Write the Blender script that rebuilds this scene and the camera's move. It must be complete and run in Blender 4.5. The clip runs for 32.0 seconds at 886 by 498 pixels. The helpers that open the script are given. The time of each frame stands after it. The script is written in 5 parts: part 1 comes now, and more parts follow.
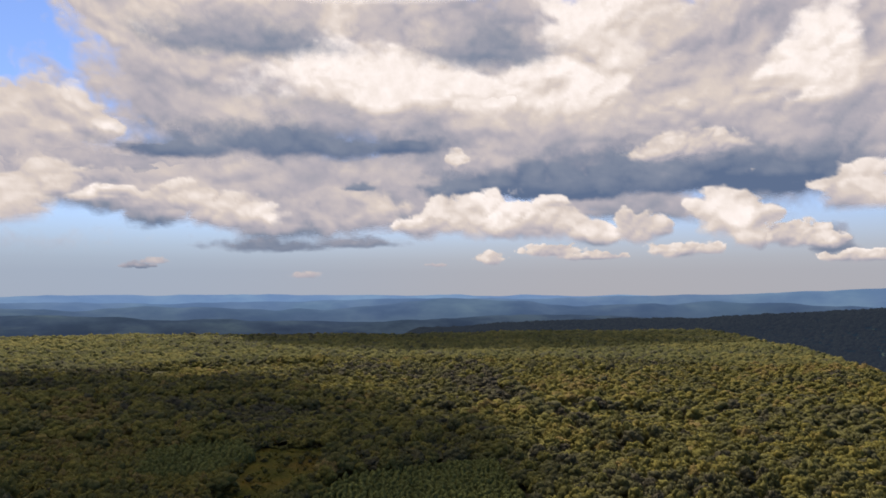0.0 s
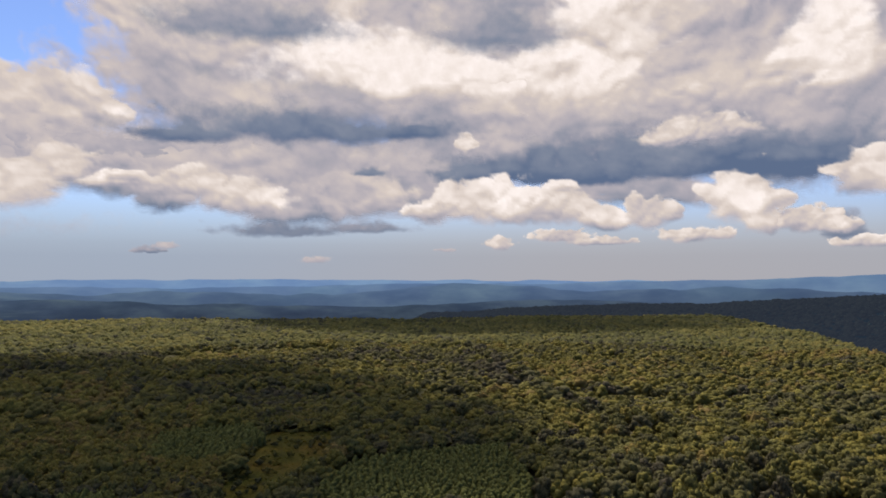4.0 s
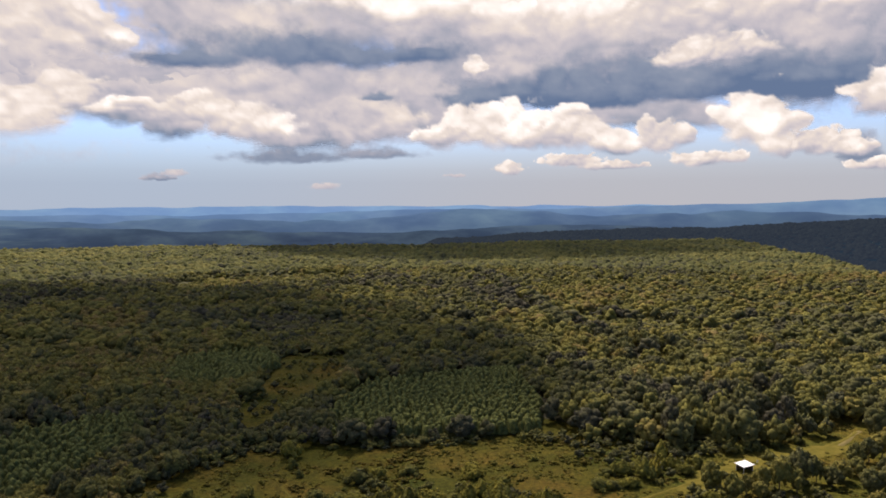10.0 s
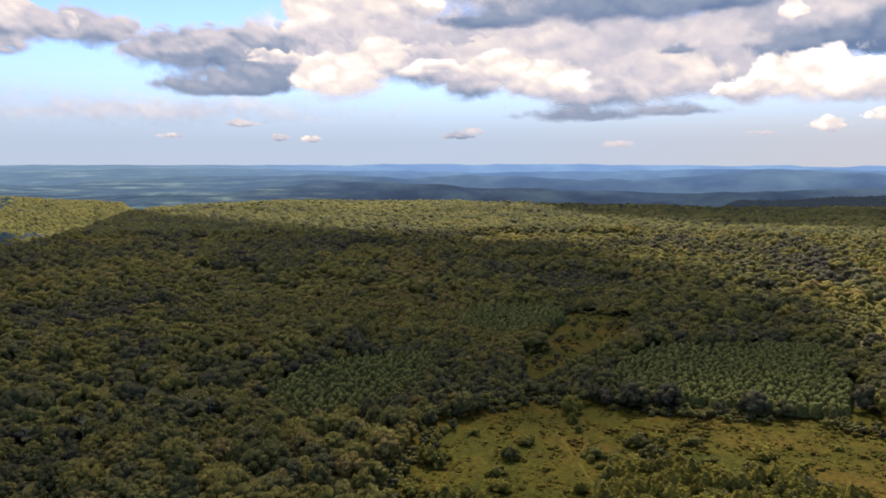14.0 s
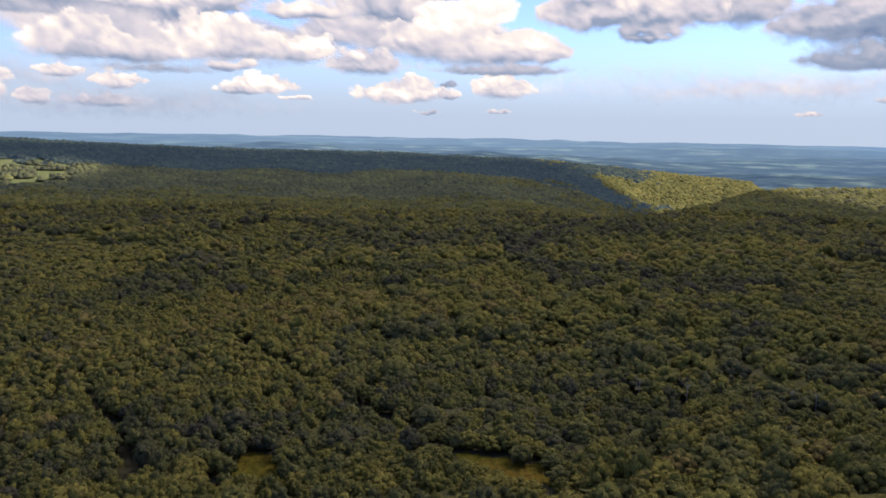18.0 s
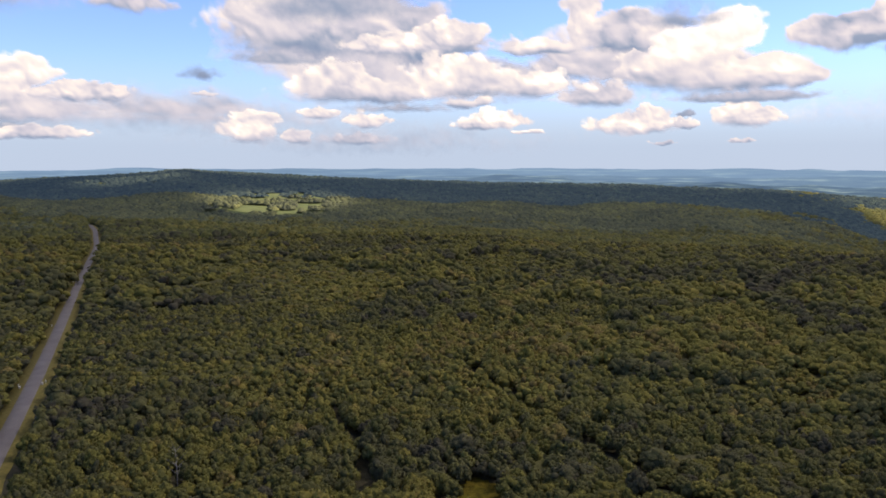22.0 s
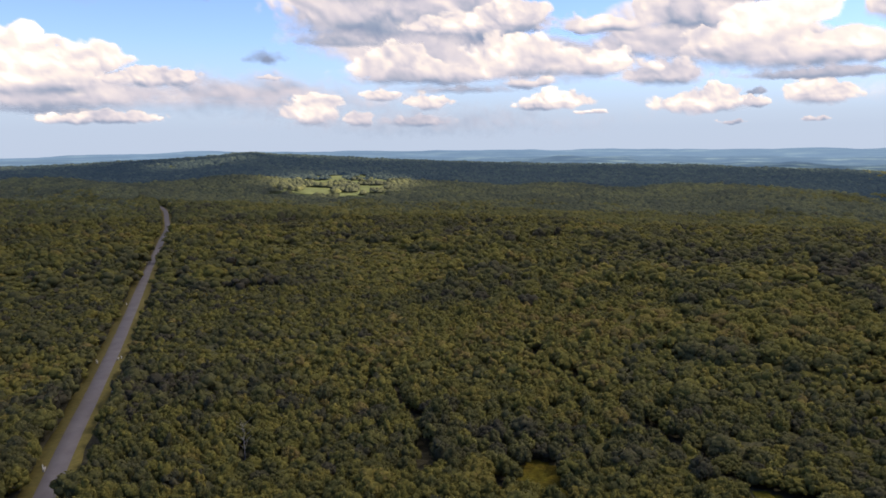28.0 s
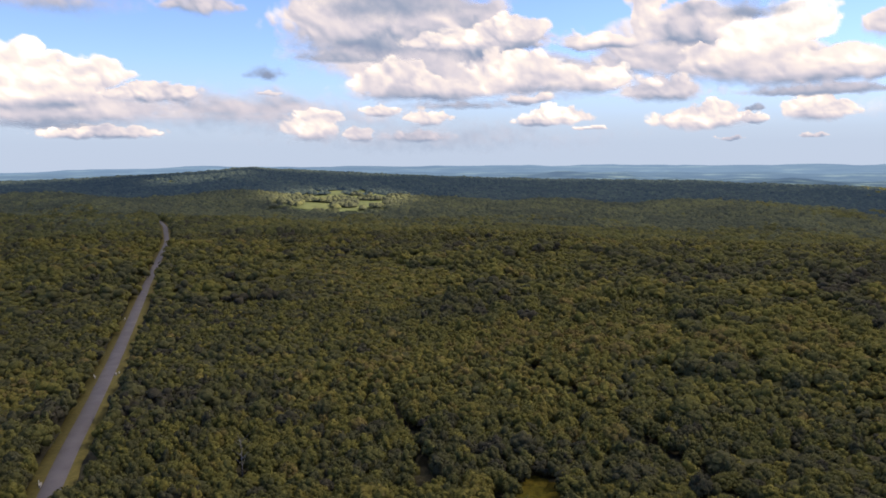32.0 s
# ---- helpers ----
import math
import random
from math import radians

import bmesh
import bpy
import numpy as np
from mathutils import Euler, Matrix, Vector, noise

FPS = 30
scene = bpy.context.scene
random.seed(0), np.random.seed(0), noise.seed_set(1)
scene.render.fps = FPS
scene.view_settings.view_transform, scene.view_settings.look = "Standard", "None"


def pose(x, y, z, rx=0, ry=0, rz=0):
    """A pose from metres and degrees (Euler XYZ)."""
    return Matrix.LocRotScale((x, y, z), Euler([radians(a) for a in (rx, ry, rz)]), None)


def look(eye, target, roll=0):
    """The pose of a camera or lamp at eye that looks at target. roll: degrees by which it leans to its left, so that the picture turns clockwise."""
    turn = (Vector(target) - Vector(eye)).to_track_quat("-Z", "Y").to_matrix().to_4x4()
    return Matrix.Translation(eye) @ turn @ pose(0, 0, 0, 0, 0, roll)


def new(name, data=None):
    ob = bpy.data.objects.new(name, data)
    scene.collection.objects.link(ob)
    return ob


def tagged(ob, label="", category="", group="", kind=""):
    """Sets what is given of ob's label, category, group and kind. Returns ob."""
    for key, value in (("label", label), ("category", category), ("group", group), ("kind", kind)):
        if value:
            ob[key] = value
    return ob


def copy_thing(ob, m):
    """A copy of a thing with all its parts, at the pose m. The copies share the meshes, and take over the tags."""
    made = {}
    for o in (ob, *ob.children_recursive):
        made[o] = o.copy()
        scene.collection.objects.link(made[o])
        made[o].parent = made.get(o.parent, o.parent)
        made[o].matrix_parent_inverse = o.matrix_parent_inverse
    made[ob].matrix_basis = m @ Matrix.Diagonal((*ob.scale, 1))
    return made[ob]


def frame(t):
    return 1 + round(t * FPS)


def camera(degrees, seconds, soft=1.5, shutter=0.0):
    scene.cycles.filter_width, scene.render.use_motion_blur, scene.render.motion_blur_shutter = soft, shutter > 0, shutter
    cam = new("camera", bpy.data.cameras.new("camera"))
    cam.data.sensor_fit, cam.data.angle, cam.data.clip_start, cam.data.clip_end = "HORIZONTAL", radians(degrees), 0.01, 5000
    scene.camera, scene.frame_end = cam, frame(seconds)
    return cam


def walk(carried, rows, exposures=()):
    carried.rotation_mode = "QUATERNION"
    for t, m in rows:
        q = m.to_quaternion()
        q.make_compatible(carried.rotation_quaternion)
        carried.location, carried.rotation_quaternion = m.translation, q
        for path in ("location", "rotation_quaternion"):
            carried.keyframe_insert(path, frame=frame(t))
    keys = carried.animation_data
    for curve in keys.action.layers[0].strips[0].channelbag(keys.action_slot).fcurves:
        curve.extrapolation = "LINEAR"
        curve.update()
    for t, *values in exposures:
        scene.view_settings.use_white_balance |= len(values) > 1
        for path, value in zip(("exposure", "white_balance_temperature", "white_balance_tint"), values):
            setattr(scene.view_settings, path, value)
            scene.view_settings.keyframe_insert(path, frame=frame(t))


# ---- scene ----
# ---- the camera: a drone that hovers ninety metres above a wooded plateau and turns ----
EYE = 90.0
cam = camera(61.0, 32.0, soft=1.7)
TURNS = [
    (0, 0.08, 3.03, -0.08),
    (0.5, 1.12, 3.08, 0.22),
    (1, 1.21, 2.78, -0.08),
    (1.5, 1.07, 2.39, -0.09),
    (2, 1.02, 2.67, -0.35),
    (2.5, 1.02, 2.39, -0.20),
    (3, 0.97, 2.18, -0.02),
    (3.5, 0.83, 1.75, 0.05),
    (5.5, 0.81, 2.69, -0.29),
    (6, 0.97, 2.31, -0.48),
    (6.5, 1.01, 1.59, -0.49),
    (7, 1.14, 0.79, -0.48),
    (7.5, 1.17, 0.18, -0.31),
    (8, 1.20, -0.74, -0.48),
    (8.5, 1.21, -1.60, -0.44),
    (9, 1.24, -1.88, -0.64),
    (9.5, 1.48, -2.75, -0.49),
    (10, 1.54, -3.76, -0.39),
    (10.5, 1.90, -4.72, -0.50),
    (11, 2.05, -6.57, -0.66),
    (11.5, 2.08, -7.37, -0.74),
    (12, 2.13, -7.66, -0.64),
    (12.5, 6.33, -7.33, -0.31),
    (13, 8.99, -7.40, -0.04),
    (13.5, 17.93, -7.07, -0.01),
    (15.5, 32.61, -7.88, 0.32),
    (16, 43.25, -8.31, 0.59),
    (16.5, 47.76, -8.52, 0.81),
    (17, 49.53, -8.67, 0.60),
    (17.5, 60.99, -9.34, 0.85),
    (18, 68.56, -8.74, 0.88),
    (18.5, 70.81, -8.02, 0.91),
    (19, 72.80, -8.07, 0.90),
    (19.5, 79.74, -7.99, 0.79),
    (20, 83.05, -7.31, 0.55),
    (20.5, 83.47, -6.48, 0.41),
    (21, 83.11, -5.95, 0.09),
    (21.5, 82.44, -5.60, 0.07),
    (22, 86.02, -6.41, -0.05),
    (22.5, 89.54, -6.82, -0.26),
    (23, 91.19, -6.13, -0.32),
    (23.5, 91.23, -6.05, -0.44),
    (24, 91.14, -6.70, -0.45),
    (24.5, 91.43, -7.33, -0.62),
    (25, 91.31, -7.70, -0.41),
    (25.5, 91.32, -7.87, -0.12),
    (27.5, 90.64, -8.16, -0.13),
    (28, 90.68, -7.78, -0.47),
    (28.5, 90.64, -7.85, -0.62),
    (29, 90.71, -7.99, -0.71),
    (29.5, 90.82, -7.40, -0.74),
    (30, 90.58, -6.14, -0.54),
    (30.5, 90.10, -7.04, -0.15),
    (31, 90.40, -7.42, -0.07),
    (31.5, 90.59, -6.96, -0.34),
    (32, 90.61, -6.62, -0.35),
]


def hover(yaw, pitch, roll):
    return pose(0, 0, EYE) @ pose(0, 0, 0, 0, 0, yaw) @ pose(0, 0, 0, 90 + pitch) @ pose(0, 0, 0, 0, 0, roll)


walk(cam, [(t, hover(yaw, pitch, roll)) for t, yaw, pitch, roll in TURNS], [(t, stops, kelvin, 20) for t, stops, kelvin in ((0.0, 0.49, 6500), (6.0, 0.43, 6500), (9.0, 0.61, 6500), (12.0, 0.92, 6500), (16.0, 1.06, 6300), (18.0, 1.08, 6350), (20.0, 1.10, 6480), (32.0, 1.10, 6500))])

# ---- sun and sky ----
SUN_AZ, SUN_EL = 14.0, 50.0          # degrees left of +y, and above the horizon


def toward(az, el):
    a, e = radians(az), radians(el)
    return Vector((-math.sin(a) * math.cos(e), math.cos(a) * math.cos(e), math.sin(e)))


SUN_WAY = toward(SUN_AZ, SUN_EL)
sun_data = bpy.data.lights.new("sun", "SUN")
sun_data.energy, sun_data.angle, sun_data.color = 5.0, radians(0.5), (1.0, 0.91, 0.75)
sun = new("sun", sun_data)
sun.matrix_world = look(SUN_WAY * 3000, (0, 0, 0))

world = bpy.data.worlds.new("sky")
scene.world = world
world.use_nodes = True
wn = world.node_tree
wn.nodes.clear()
sky_tex = wn.nodes.new("ShaderNodeTexSky")
sky_tex.sky_type = "NISHITA"
sky_tex.sun_disc = False
sky_tex.sun_elevation = radians(SUN_EL)
sky_tex.sun_rotation = radians(-SUN_AZ)
sky_tex.altitude, sky_tex.air_density, sky_tex.dust_density, sky_tex.ozone_density = 400, 1.0, 0.25, 2.0
sky_bg = wn.nodes.new("ShaderNodeBackground")
sky_bg.inputs["Strength"].default_value = 0.080
sky_out = wn.nodes.new("ShaderNodeOutputWorld")
air_tint = wn.nodes.new("ShaderNodeMix")
air_tint.data_type, air_tint.blend_type = "RGBA", "MULTIPLY"
air_tint.inputs[0].default_value = 1.0
air_tint.inputs[7].default_value = (0.81, 0.94, 1.17, 1)
wn.links.new(sky_tex.outputs[0], air_tint.inputs[6])
wn.links.new(air_tint.outputs[2], sky_bg.inputs["Color"])
wn.links.new(sky_bg.outputs[0], sky_out.inputs["Surface"])


# ---- materials ----
class Mat:
    """A node material under construction."""

    def __init__(self, name, rough=0.8, spec=0.25):
        self.m = bpy.data.materials.new(name)
        self.m.use_nodes = True
        self.t = self.m.node_tree
        self.b = self.t.nodes["Principled BSDF"]
        self.out = self.t.nodes["Material Output"]
        self.b.inputs["Roughness"].default_value = rough
        self.b.inputs["Specular IOR Level"].default_value = spec

    def node(self, kind, **ins):
        n = self.t.nodes.new(kind)
        for k, v in ins.items():
            n.inputs[k.replace("_", " ")].default_value = v
        return n

    def link(self, a, b):
        self.t.links.new(a, b)

    def noise_tex(self, size, detail=3.0, rough=0.55, coord="Object"):
        tc = self.node("ShaderNodeTexCoord")
        n = self.node("ShaderNodeTexNoise", Scale=1.0 / size, Detail=detail, Roughness=rough)
        self.link(tc.outputs[coord], n.inputs["Vector"])
        return n.outputs["Fac"]

    def ramp(self, fac, stops):
        r = self.node("ShaderNodeValToRGB")
        els = r.color_ramp.elements
        while len(els) < len(stops):
            els.new(0.5)
        for e, (p, c) in zip(els, stops):
            e.position, e.color = p, (*c, 1)
        self.link(fac, r.inputs["Fac"])
        return r.outputs["Color"]

    def mix(self, fac, a, b, mode="MIX"):
        n = self.node("ShaderNodeMix")
        n.data_type, n.blend_type = "RGBA", mode
        for sock, v in ((n.inputs[0], fac), (n.inputs[6], a), (n.inputs[7], b)):
            if isinstance(v, (int, float)):
                sock.default_value = v
            elif isinstance(v, tuple):
                sock.default_value = (*v, 1)
            else:
                self.link(v, sock)
        return n.outputs[2]

    def bump(self, fac, strength, dist):
        b = self.node("ShaderNodeBump", Strength=strength, Distance=dist)
        self.link(fac, b.inputs["Height"])
        self.link(b.outputs[0], self.b.inputs["Normal"])

    def base(self, col):
        if isinstance(col, tuple):
            self.b.inputs["Base Color"].default_value = (*col, 1)
        else:
            self.link(col, self.b.inputs["Base Color"])
        return self


def foliage(name, stops, single=False, through_light=0.23, leaf=0.8, air=None):
    k = Mat(name, 0.95, 0.0 if air else 0.05)
    at = k.node("ShaderNodeAttribute")
    at.attribute_name = "tint"
    fac = at.outputs["Fac"]
    if single:
        info = k.node("ShaderNodeObjectInfo")
        ad = k.node("ShaderNodeMath")
        ad.operation = "MULTIPLY_ADD"
        k.link(info.outputs["Random"], ad.inputs[0])
        ad.inputs[1].default_value = 0.5
        k.link(fac, ad.inputs[2])
        sb = k.node("ShaderNodeMath")
        sb.operation = "SUBTRACT"
        k.link(ad.outputs[0], sb.inputs[0])
        sb.inputs[1].default_value = 0.25
        fac = sb.outputs[0]
    col = k.ramp(fac, stops)
    spray = k.noise_tex(leaf, 4.0, 0.72)
    fine = k.ramp(spray, [(0.34, (0.64, 0.66, 0.68)), (0.5, (1.0, 1.0, 1.0)), (0.66, (1.42, 1.40, 1.32))])
    k.bump(spray, 0.75, 0.55 * leaf)
    col = k.mix(1.0, col, fine, "MULTIPLY")
    k.base(col)
    if air:                       # haze between the eye and a far backdrop, painted as a blue glow
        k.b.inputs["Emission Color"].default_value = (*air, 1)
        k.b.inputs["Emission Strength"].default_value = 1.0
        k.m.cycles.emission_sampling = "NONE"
    tr = k.node("ShaderNodeBsdfTranslucent")
    k.link(col, tr.inputs["Color"])
    mx = k.node("ShaderNodeMixShader")
    mx.inputs[0].default_value = through_light
    k.link(k.b.outputs[0], mx.inputs[1])
    k.link(tr.outputs[0], mx.inputs[2])
    k.link(mx.outputs[0], k.out.inputs["Surface"])
    return k.m


# haze colour that far leaves and ridges give off as painted glow
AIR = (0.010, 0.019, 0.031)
BROAD = [(0.0, (0.062, 0.056, 0.037)), (0.20, (0.073, 0.071, 0.036)), (0.45, (0.099, 0.096, 0.033)), (0.70, (0.140, 0.128, 0.032)), (0.88, (0.165, 0.139, 0.035)), (1.0, (0.160, 0.121, 0.043))]
FAR_BROAD = [(0.0, (0.056, 0.056, 0.035)), (0.5, (0.092, 0.096, 0.032)), (1.0, (0.140, 0.125, 0.038))]
M_BROAD = foliage("broadleaf_foliage", BROAD)
M_BROAD_ONE = foliage("broadleaf_foliage_near", BROAD, single=True)
M_BROAD_FAR = foliage("broadleaf_foliage_far", FAR_BROAD, leaf=3.0)
# bluish copy of the far leaves with faint glow: painted haze
M_BROAD_HAZED = foliage("broadleaf_foliage_hazed", [(0.0, (0.058, 0.062, 0.036)), (0.5, (0.088, 0.094, 0.045)), (1.0, (0.128, 0.130, 0.048))], leaf=3.0, air=(0.0035, 0.0065, 0.010))
# distant leaves: haze painted in as a bluish base and blue glow
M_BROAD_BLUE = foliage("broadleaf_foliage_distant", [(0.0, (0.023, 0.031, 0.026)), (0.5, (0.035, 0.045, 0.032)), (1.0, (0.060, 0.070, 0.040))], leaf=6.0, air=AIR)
PINE = [(0.0, (0.074, 0.081, 0.025)), (0.5, (0.110, 0.118, 0.035)), (1.0, (0.160, 0.168, 0.050))]
M_WEED = foliage("meadow_weeds", [(0.0, (0.058, 0.066, 0.014)), (0.5, (0.096, 0.088, 0.017)), (1.0, (0.140, 0.100, 0.022))], through_light=0.4, leaf=0.5)
# near-black leaves paint cloud shade on the sunny hill; the glow is haze
M_SHADED_WOOD = foliage("shaded_wood_foliage", [(0.0, (0.004, 0.006, 0.006)), (1.0, (0.007, 0.009, 0.008))], leaf=6.0, through_light=0.1, air=(0.015, 0.021, 0.030))
M_SHRUB = foliage("shrub_foliage", [(0.0, (0.066, 0.066, 0.028)), (0.45, (0.112, 0.108, 0.027)), (0.75, (0.168, 0.152, 0.028)), (1.0, (0.190, 0.158, 0.028))], single=True, through_light=0.26)
M_PINE = foliage("pine_needles", PINE, through_light=0.12)
M_PINE_ONE = foliage("pine_needles_near", PINE, single=True, through_light=0.12)


def bark_material():
    k = Mat("bark", 0.9, 0.1)
    k.base(k.ramp(k.noise_tex(0.25, 4), [(0.3, (0.05, 0.038, 0.028)), (0.7, (0.16, 0.13, 0.10))]))
    k.bump(k.noise_tex(0.08, 3), 0.5, 0.03)
    return k.m


def dead_material():
    k = Mat("dead_wood", 0.85, 0.1)
    k.base(k.ramp(k.noise_tex(0.6, 4), [(0.3, (0.16, 0.14, 0.12)), (0.7, (0.30, 0.27, 0.24))]))
    return k.m


def ground_material():
    k = Mat("grassy_ground", 0.95, 0.05)
    big = k.ramp(k.noise_tex(40, 5, 0.65), [(0.36, (0.038, 0.045, 0.006)), (0.5, (0.064, 0.057, 0.007)), (0.64, (0.090, 0.062, 0.010))])
    small = k.ramp(k.noise_tex(1.6, 5, 0.7), [(0.32, (0.42, 0.46, 0.45)), (0.5, (0.95, 0.95, 0.92)), (0.68, (1.5, 1.42, 1.25))])
    k.base(k.mix(1.0, big, small, "MULTIPLY"))
    k.bump(k.noise_tex(0.9, 5, 0.7), 0.8, 0.6)
    return k.m


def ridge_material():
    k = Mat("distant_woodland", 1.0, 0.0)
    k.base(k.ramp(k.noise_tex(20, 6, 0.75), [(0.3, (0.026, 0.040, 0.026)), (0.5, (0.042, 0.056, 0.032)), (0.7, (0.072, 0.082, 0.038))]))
    # blue haze over the ridge, put in as a glow of its surface
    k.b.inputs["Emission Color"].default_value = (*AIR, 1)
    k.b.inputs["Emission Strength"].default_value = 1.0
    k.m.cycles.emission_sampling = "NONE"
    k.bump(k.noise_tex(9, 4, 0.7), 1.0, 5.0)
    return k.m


def wood_floor_far_material():
    k = Mat("far_woodland_canopy", 0.95, 0.05)
    k.base(k.ramp(k.noise_tex(16, 6, 0.75), [(0.3, (0.034, 0.050, 0.028)), (0.5, (0.052, 0.068, 0.034)), (0.7, (0.085, 0.092, 0.040))]))
    k.bump(k.noise_tex(8, 4, 0.7), 1.0, 5.0)
    return k.m


def wood_floor_material():
    k = Mat("woodland_floor", 0.95, 0.05)
    k.base(k.ramp(k.noise_tex(9, 6, 0.75), [(0.3, (0.032, 0.030, 0.020)), (0.5, (0.044, 0.041, 0.025)), (0.7, (0.058, 0.054, 0.030))]))
    k.bump(k.noise_tex(2.5, 5, 0.7), 0.8, 1.2)
    return k.m


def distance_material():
    """Far blue hills: haze painted as a backdrop's glow, bluer and paler with distance."""
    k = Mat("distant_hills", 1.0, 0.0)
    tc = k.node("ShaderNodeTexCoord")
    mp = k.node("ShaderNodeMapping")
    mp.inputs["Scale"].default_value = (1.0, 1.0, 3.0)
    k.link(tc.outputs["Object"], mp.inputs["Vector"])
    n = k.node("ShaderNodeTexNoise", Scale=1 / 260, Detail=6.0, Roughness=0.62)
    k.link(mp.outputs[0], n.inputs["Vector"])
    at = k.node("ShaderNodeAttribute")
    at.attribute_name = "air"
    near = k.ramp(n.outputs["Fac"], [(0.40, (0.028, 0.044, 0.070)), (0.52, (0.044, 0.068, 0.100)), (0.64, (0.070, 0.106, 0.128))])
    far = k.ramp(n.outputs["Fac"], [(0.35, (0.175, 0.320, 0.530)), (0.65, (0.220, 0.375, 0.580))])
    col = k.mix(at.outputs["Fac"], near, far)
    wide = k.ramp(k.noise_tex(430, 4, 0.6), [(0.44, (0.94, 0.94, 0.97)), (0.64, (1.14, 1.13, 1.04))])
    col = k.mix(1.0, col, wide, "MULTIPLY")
    # the western plain: pale fields and pastures, with woods and cloud shadows painted dark
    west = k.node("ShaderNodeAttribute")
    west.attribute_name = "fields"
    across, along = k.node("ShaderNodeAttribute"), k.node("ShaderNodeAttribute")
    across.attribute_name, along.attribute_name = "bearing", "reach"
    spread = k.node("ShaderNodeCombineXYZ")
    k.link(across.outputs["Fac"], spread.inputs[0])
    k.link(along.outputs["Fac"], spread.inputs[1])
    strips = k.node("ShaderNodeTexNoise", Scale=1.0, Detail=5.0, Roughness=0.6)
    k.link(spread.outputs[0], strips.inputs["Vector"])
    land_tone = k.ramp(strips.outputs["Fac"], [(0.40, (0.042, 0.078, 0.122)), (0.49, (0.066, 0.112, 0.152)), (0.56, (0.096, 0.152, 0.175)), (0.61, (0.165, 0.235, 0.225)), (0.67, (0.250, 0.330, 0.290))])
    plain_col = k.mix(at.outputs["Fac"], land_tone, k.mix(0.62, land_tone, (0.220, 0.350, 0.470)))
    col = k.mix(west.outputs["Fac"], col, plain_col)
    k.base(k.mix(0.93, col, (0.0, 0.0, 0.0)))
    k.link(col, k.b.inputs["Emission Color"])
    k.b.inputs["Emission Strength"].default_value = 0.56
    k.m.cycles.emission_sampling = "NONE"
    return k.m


def asphalt_material():
    k = Mat("worn_asphalt", 0.85, 0.2)
    wide = k.ramp(k.noise_tex(7, 4), [(0.3, (0.092, 0.084, 0.084)), (0.7, (0.126, 0.115, 0.114))])
    grit = k.ramp(k.noise_tex(0.12, 2, 0.8), [(0.3, (0.82, 0.82, 0.82)), (0.7, (1.12, 1.12, 1.12))])
    k.base(k.mix(1.0, wide, grit, "MULTIPLY"))
    return k.m


def plain(name, lo, hi, size, rough=0.8, spec=0.2, metal=0.0):
    k = Mat(name, rough, spec)
    k.base(k.ramp(k.noise_tex(size, 4), [(0.3, lo), (0.7, hi)]))
    k.b.inputs["Metallic"].default_value = metal
    return k.m


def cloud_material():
    """Glowing far clouds: sunlit tones to grey-blue shade painted by 'over', thin at the rim."""
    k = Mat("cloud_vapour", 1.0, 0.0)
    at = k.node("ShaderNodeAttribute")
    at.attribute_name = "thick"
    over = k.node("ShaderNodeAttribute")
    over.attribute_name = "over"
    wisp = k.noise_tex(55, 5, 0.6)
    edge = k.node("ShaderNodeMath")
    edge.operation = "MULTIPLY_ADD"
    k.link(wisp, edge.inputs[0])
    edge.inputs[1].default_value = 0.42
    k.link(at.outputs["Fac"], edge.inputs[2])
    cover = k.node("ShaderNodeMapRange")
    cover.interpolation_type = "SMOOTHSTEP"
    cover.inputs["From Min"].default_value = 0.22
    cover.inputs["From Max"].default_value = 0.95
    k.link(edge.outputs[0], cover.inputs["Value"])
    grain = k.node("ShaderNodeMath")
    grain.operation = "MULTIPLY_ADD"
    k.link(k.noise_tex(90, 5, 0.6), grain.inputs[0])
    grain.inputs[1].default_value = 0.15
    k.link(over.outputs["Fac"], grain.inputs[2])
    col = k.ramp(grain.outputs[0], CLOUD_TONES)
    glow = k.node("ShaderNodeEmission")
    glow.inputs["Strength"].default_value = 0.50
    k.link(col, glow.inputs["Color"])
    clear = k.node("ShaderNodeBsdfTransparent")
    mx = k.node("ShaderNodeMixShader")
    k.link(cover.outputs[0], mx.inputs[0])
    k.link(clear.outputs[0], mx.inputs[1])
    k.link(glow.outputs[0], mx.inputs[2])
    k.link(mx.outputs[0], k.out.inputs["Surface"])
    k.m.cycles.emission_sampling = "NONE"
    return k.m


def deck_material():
    """Unseen cloud added for shade: white, scattering light through, thin toward its rim."""
    k = Mat("shade_cloud", 1.0, 0.0)
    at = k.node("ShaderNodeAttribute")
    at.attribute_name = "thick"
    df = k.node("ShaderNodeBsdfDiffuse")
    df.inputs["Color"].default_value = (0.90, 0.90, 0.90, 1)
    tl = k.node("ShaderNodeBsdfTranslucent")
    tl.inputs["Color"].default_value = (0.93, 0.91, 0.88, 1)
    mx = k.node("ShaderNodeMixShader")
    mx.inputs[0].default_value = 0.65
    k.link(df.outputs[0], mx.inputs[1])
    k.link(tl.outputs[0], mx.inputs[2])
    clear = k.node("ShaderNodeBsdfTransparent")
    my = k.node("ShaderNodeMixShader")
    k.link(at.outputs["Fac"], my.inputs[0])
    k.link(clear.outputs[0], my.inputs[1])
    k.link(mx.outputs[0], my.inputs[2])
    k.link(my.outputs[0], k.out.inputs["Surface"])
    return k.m


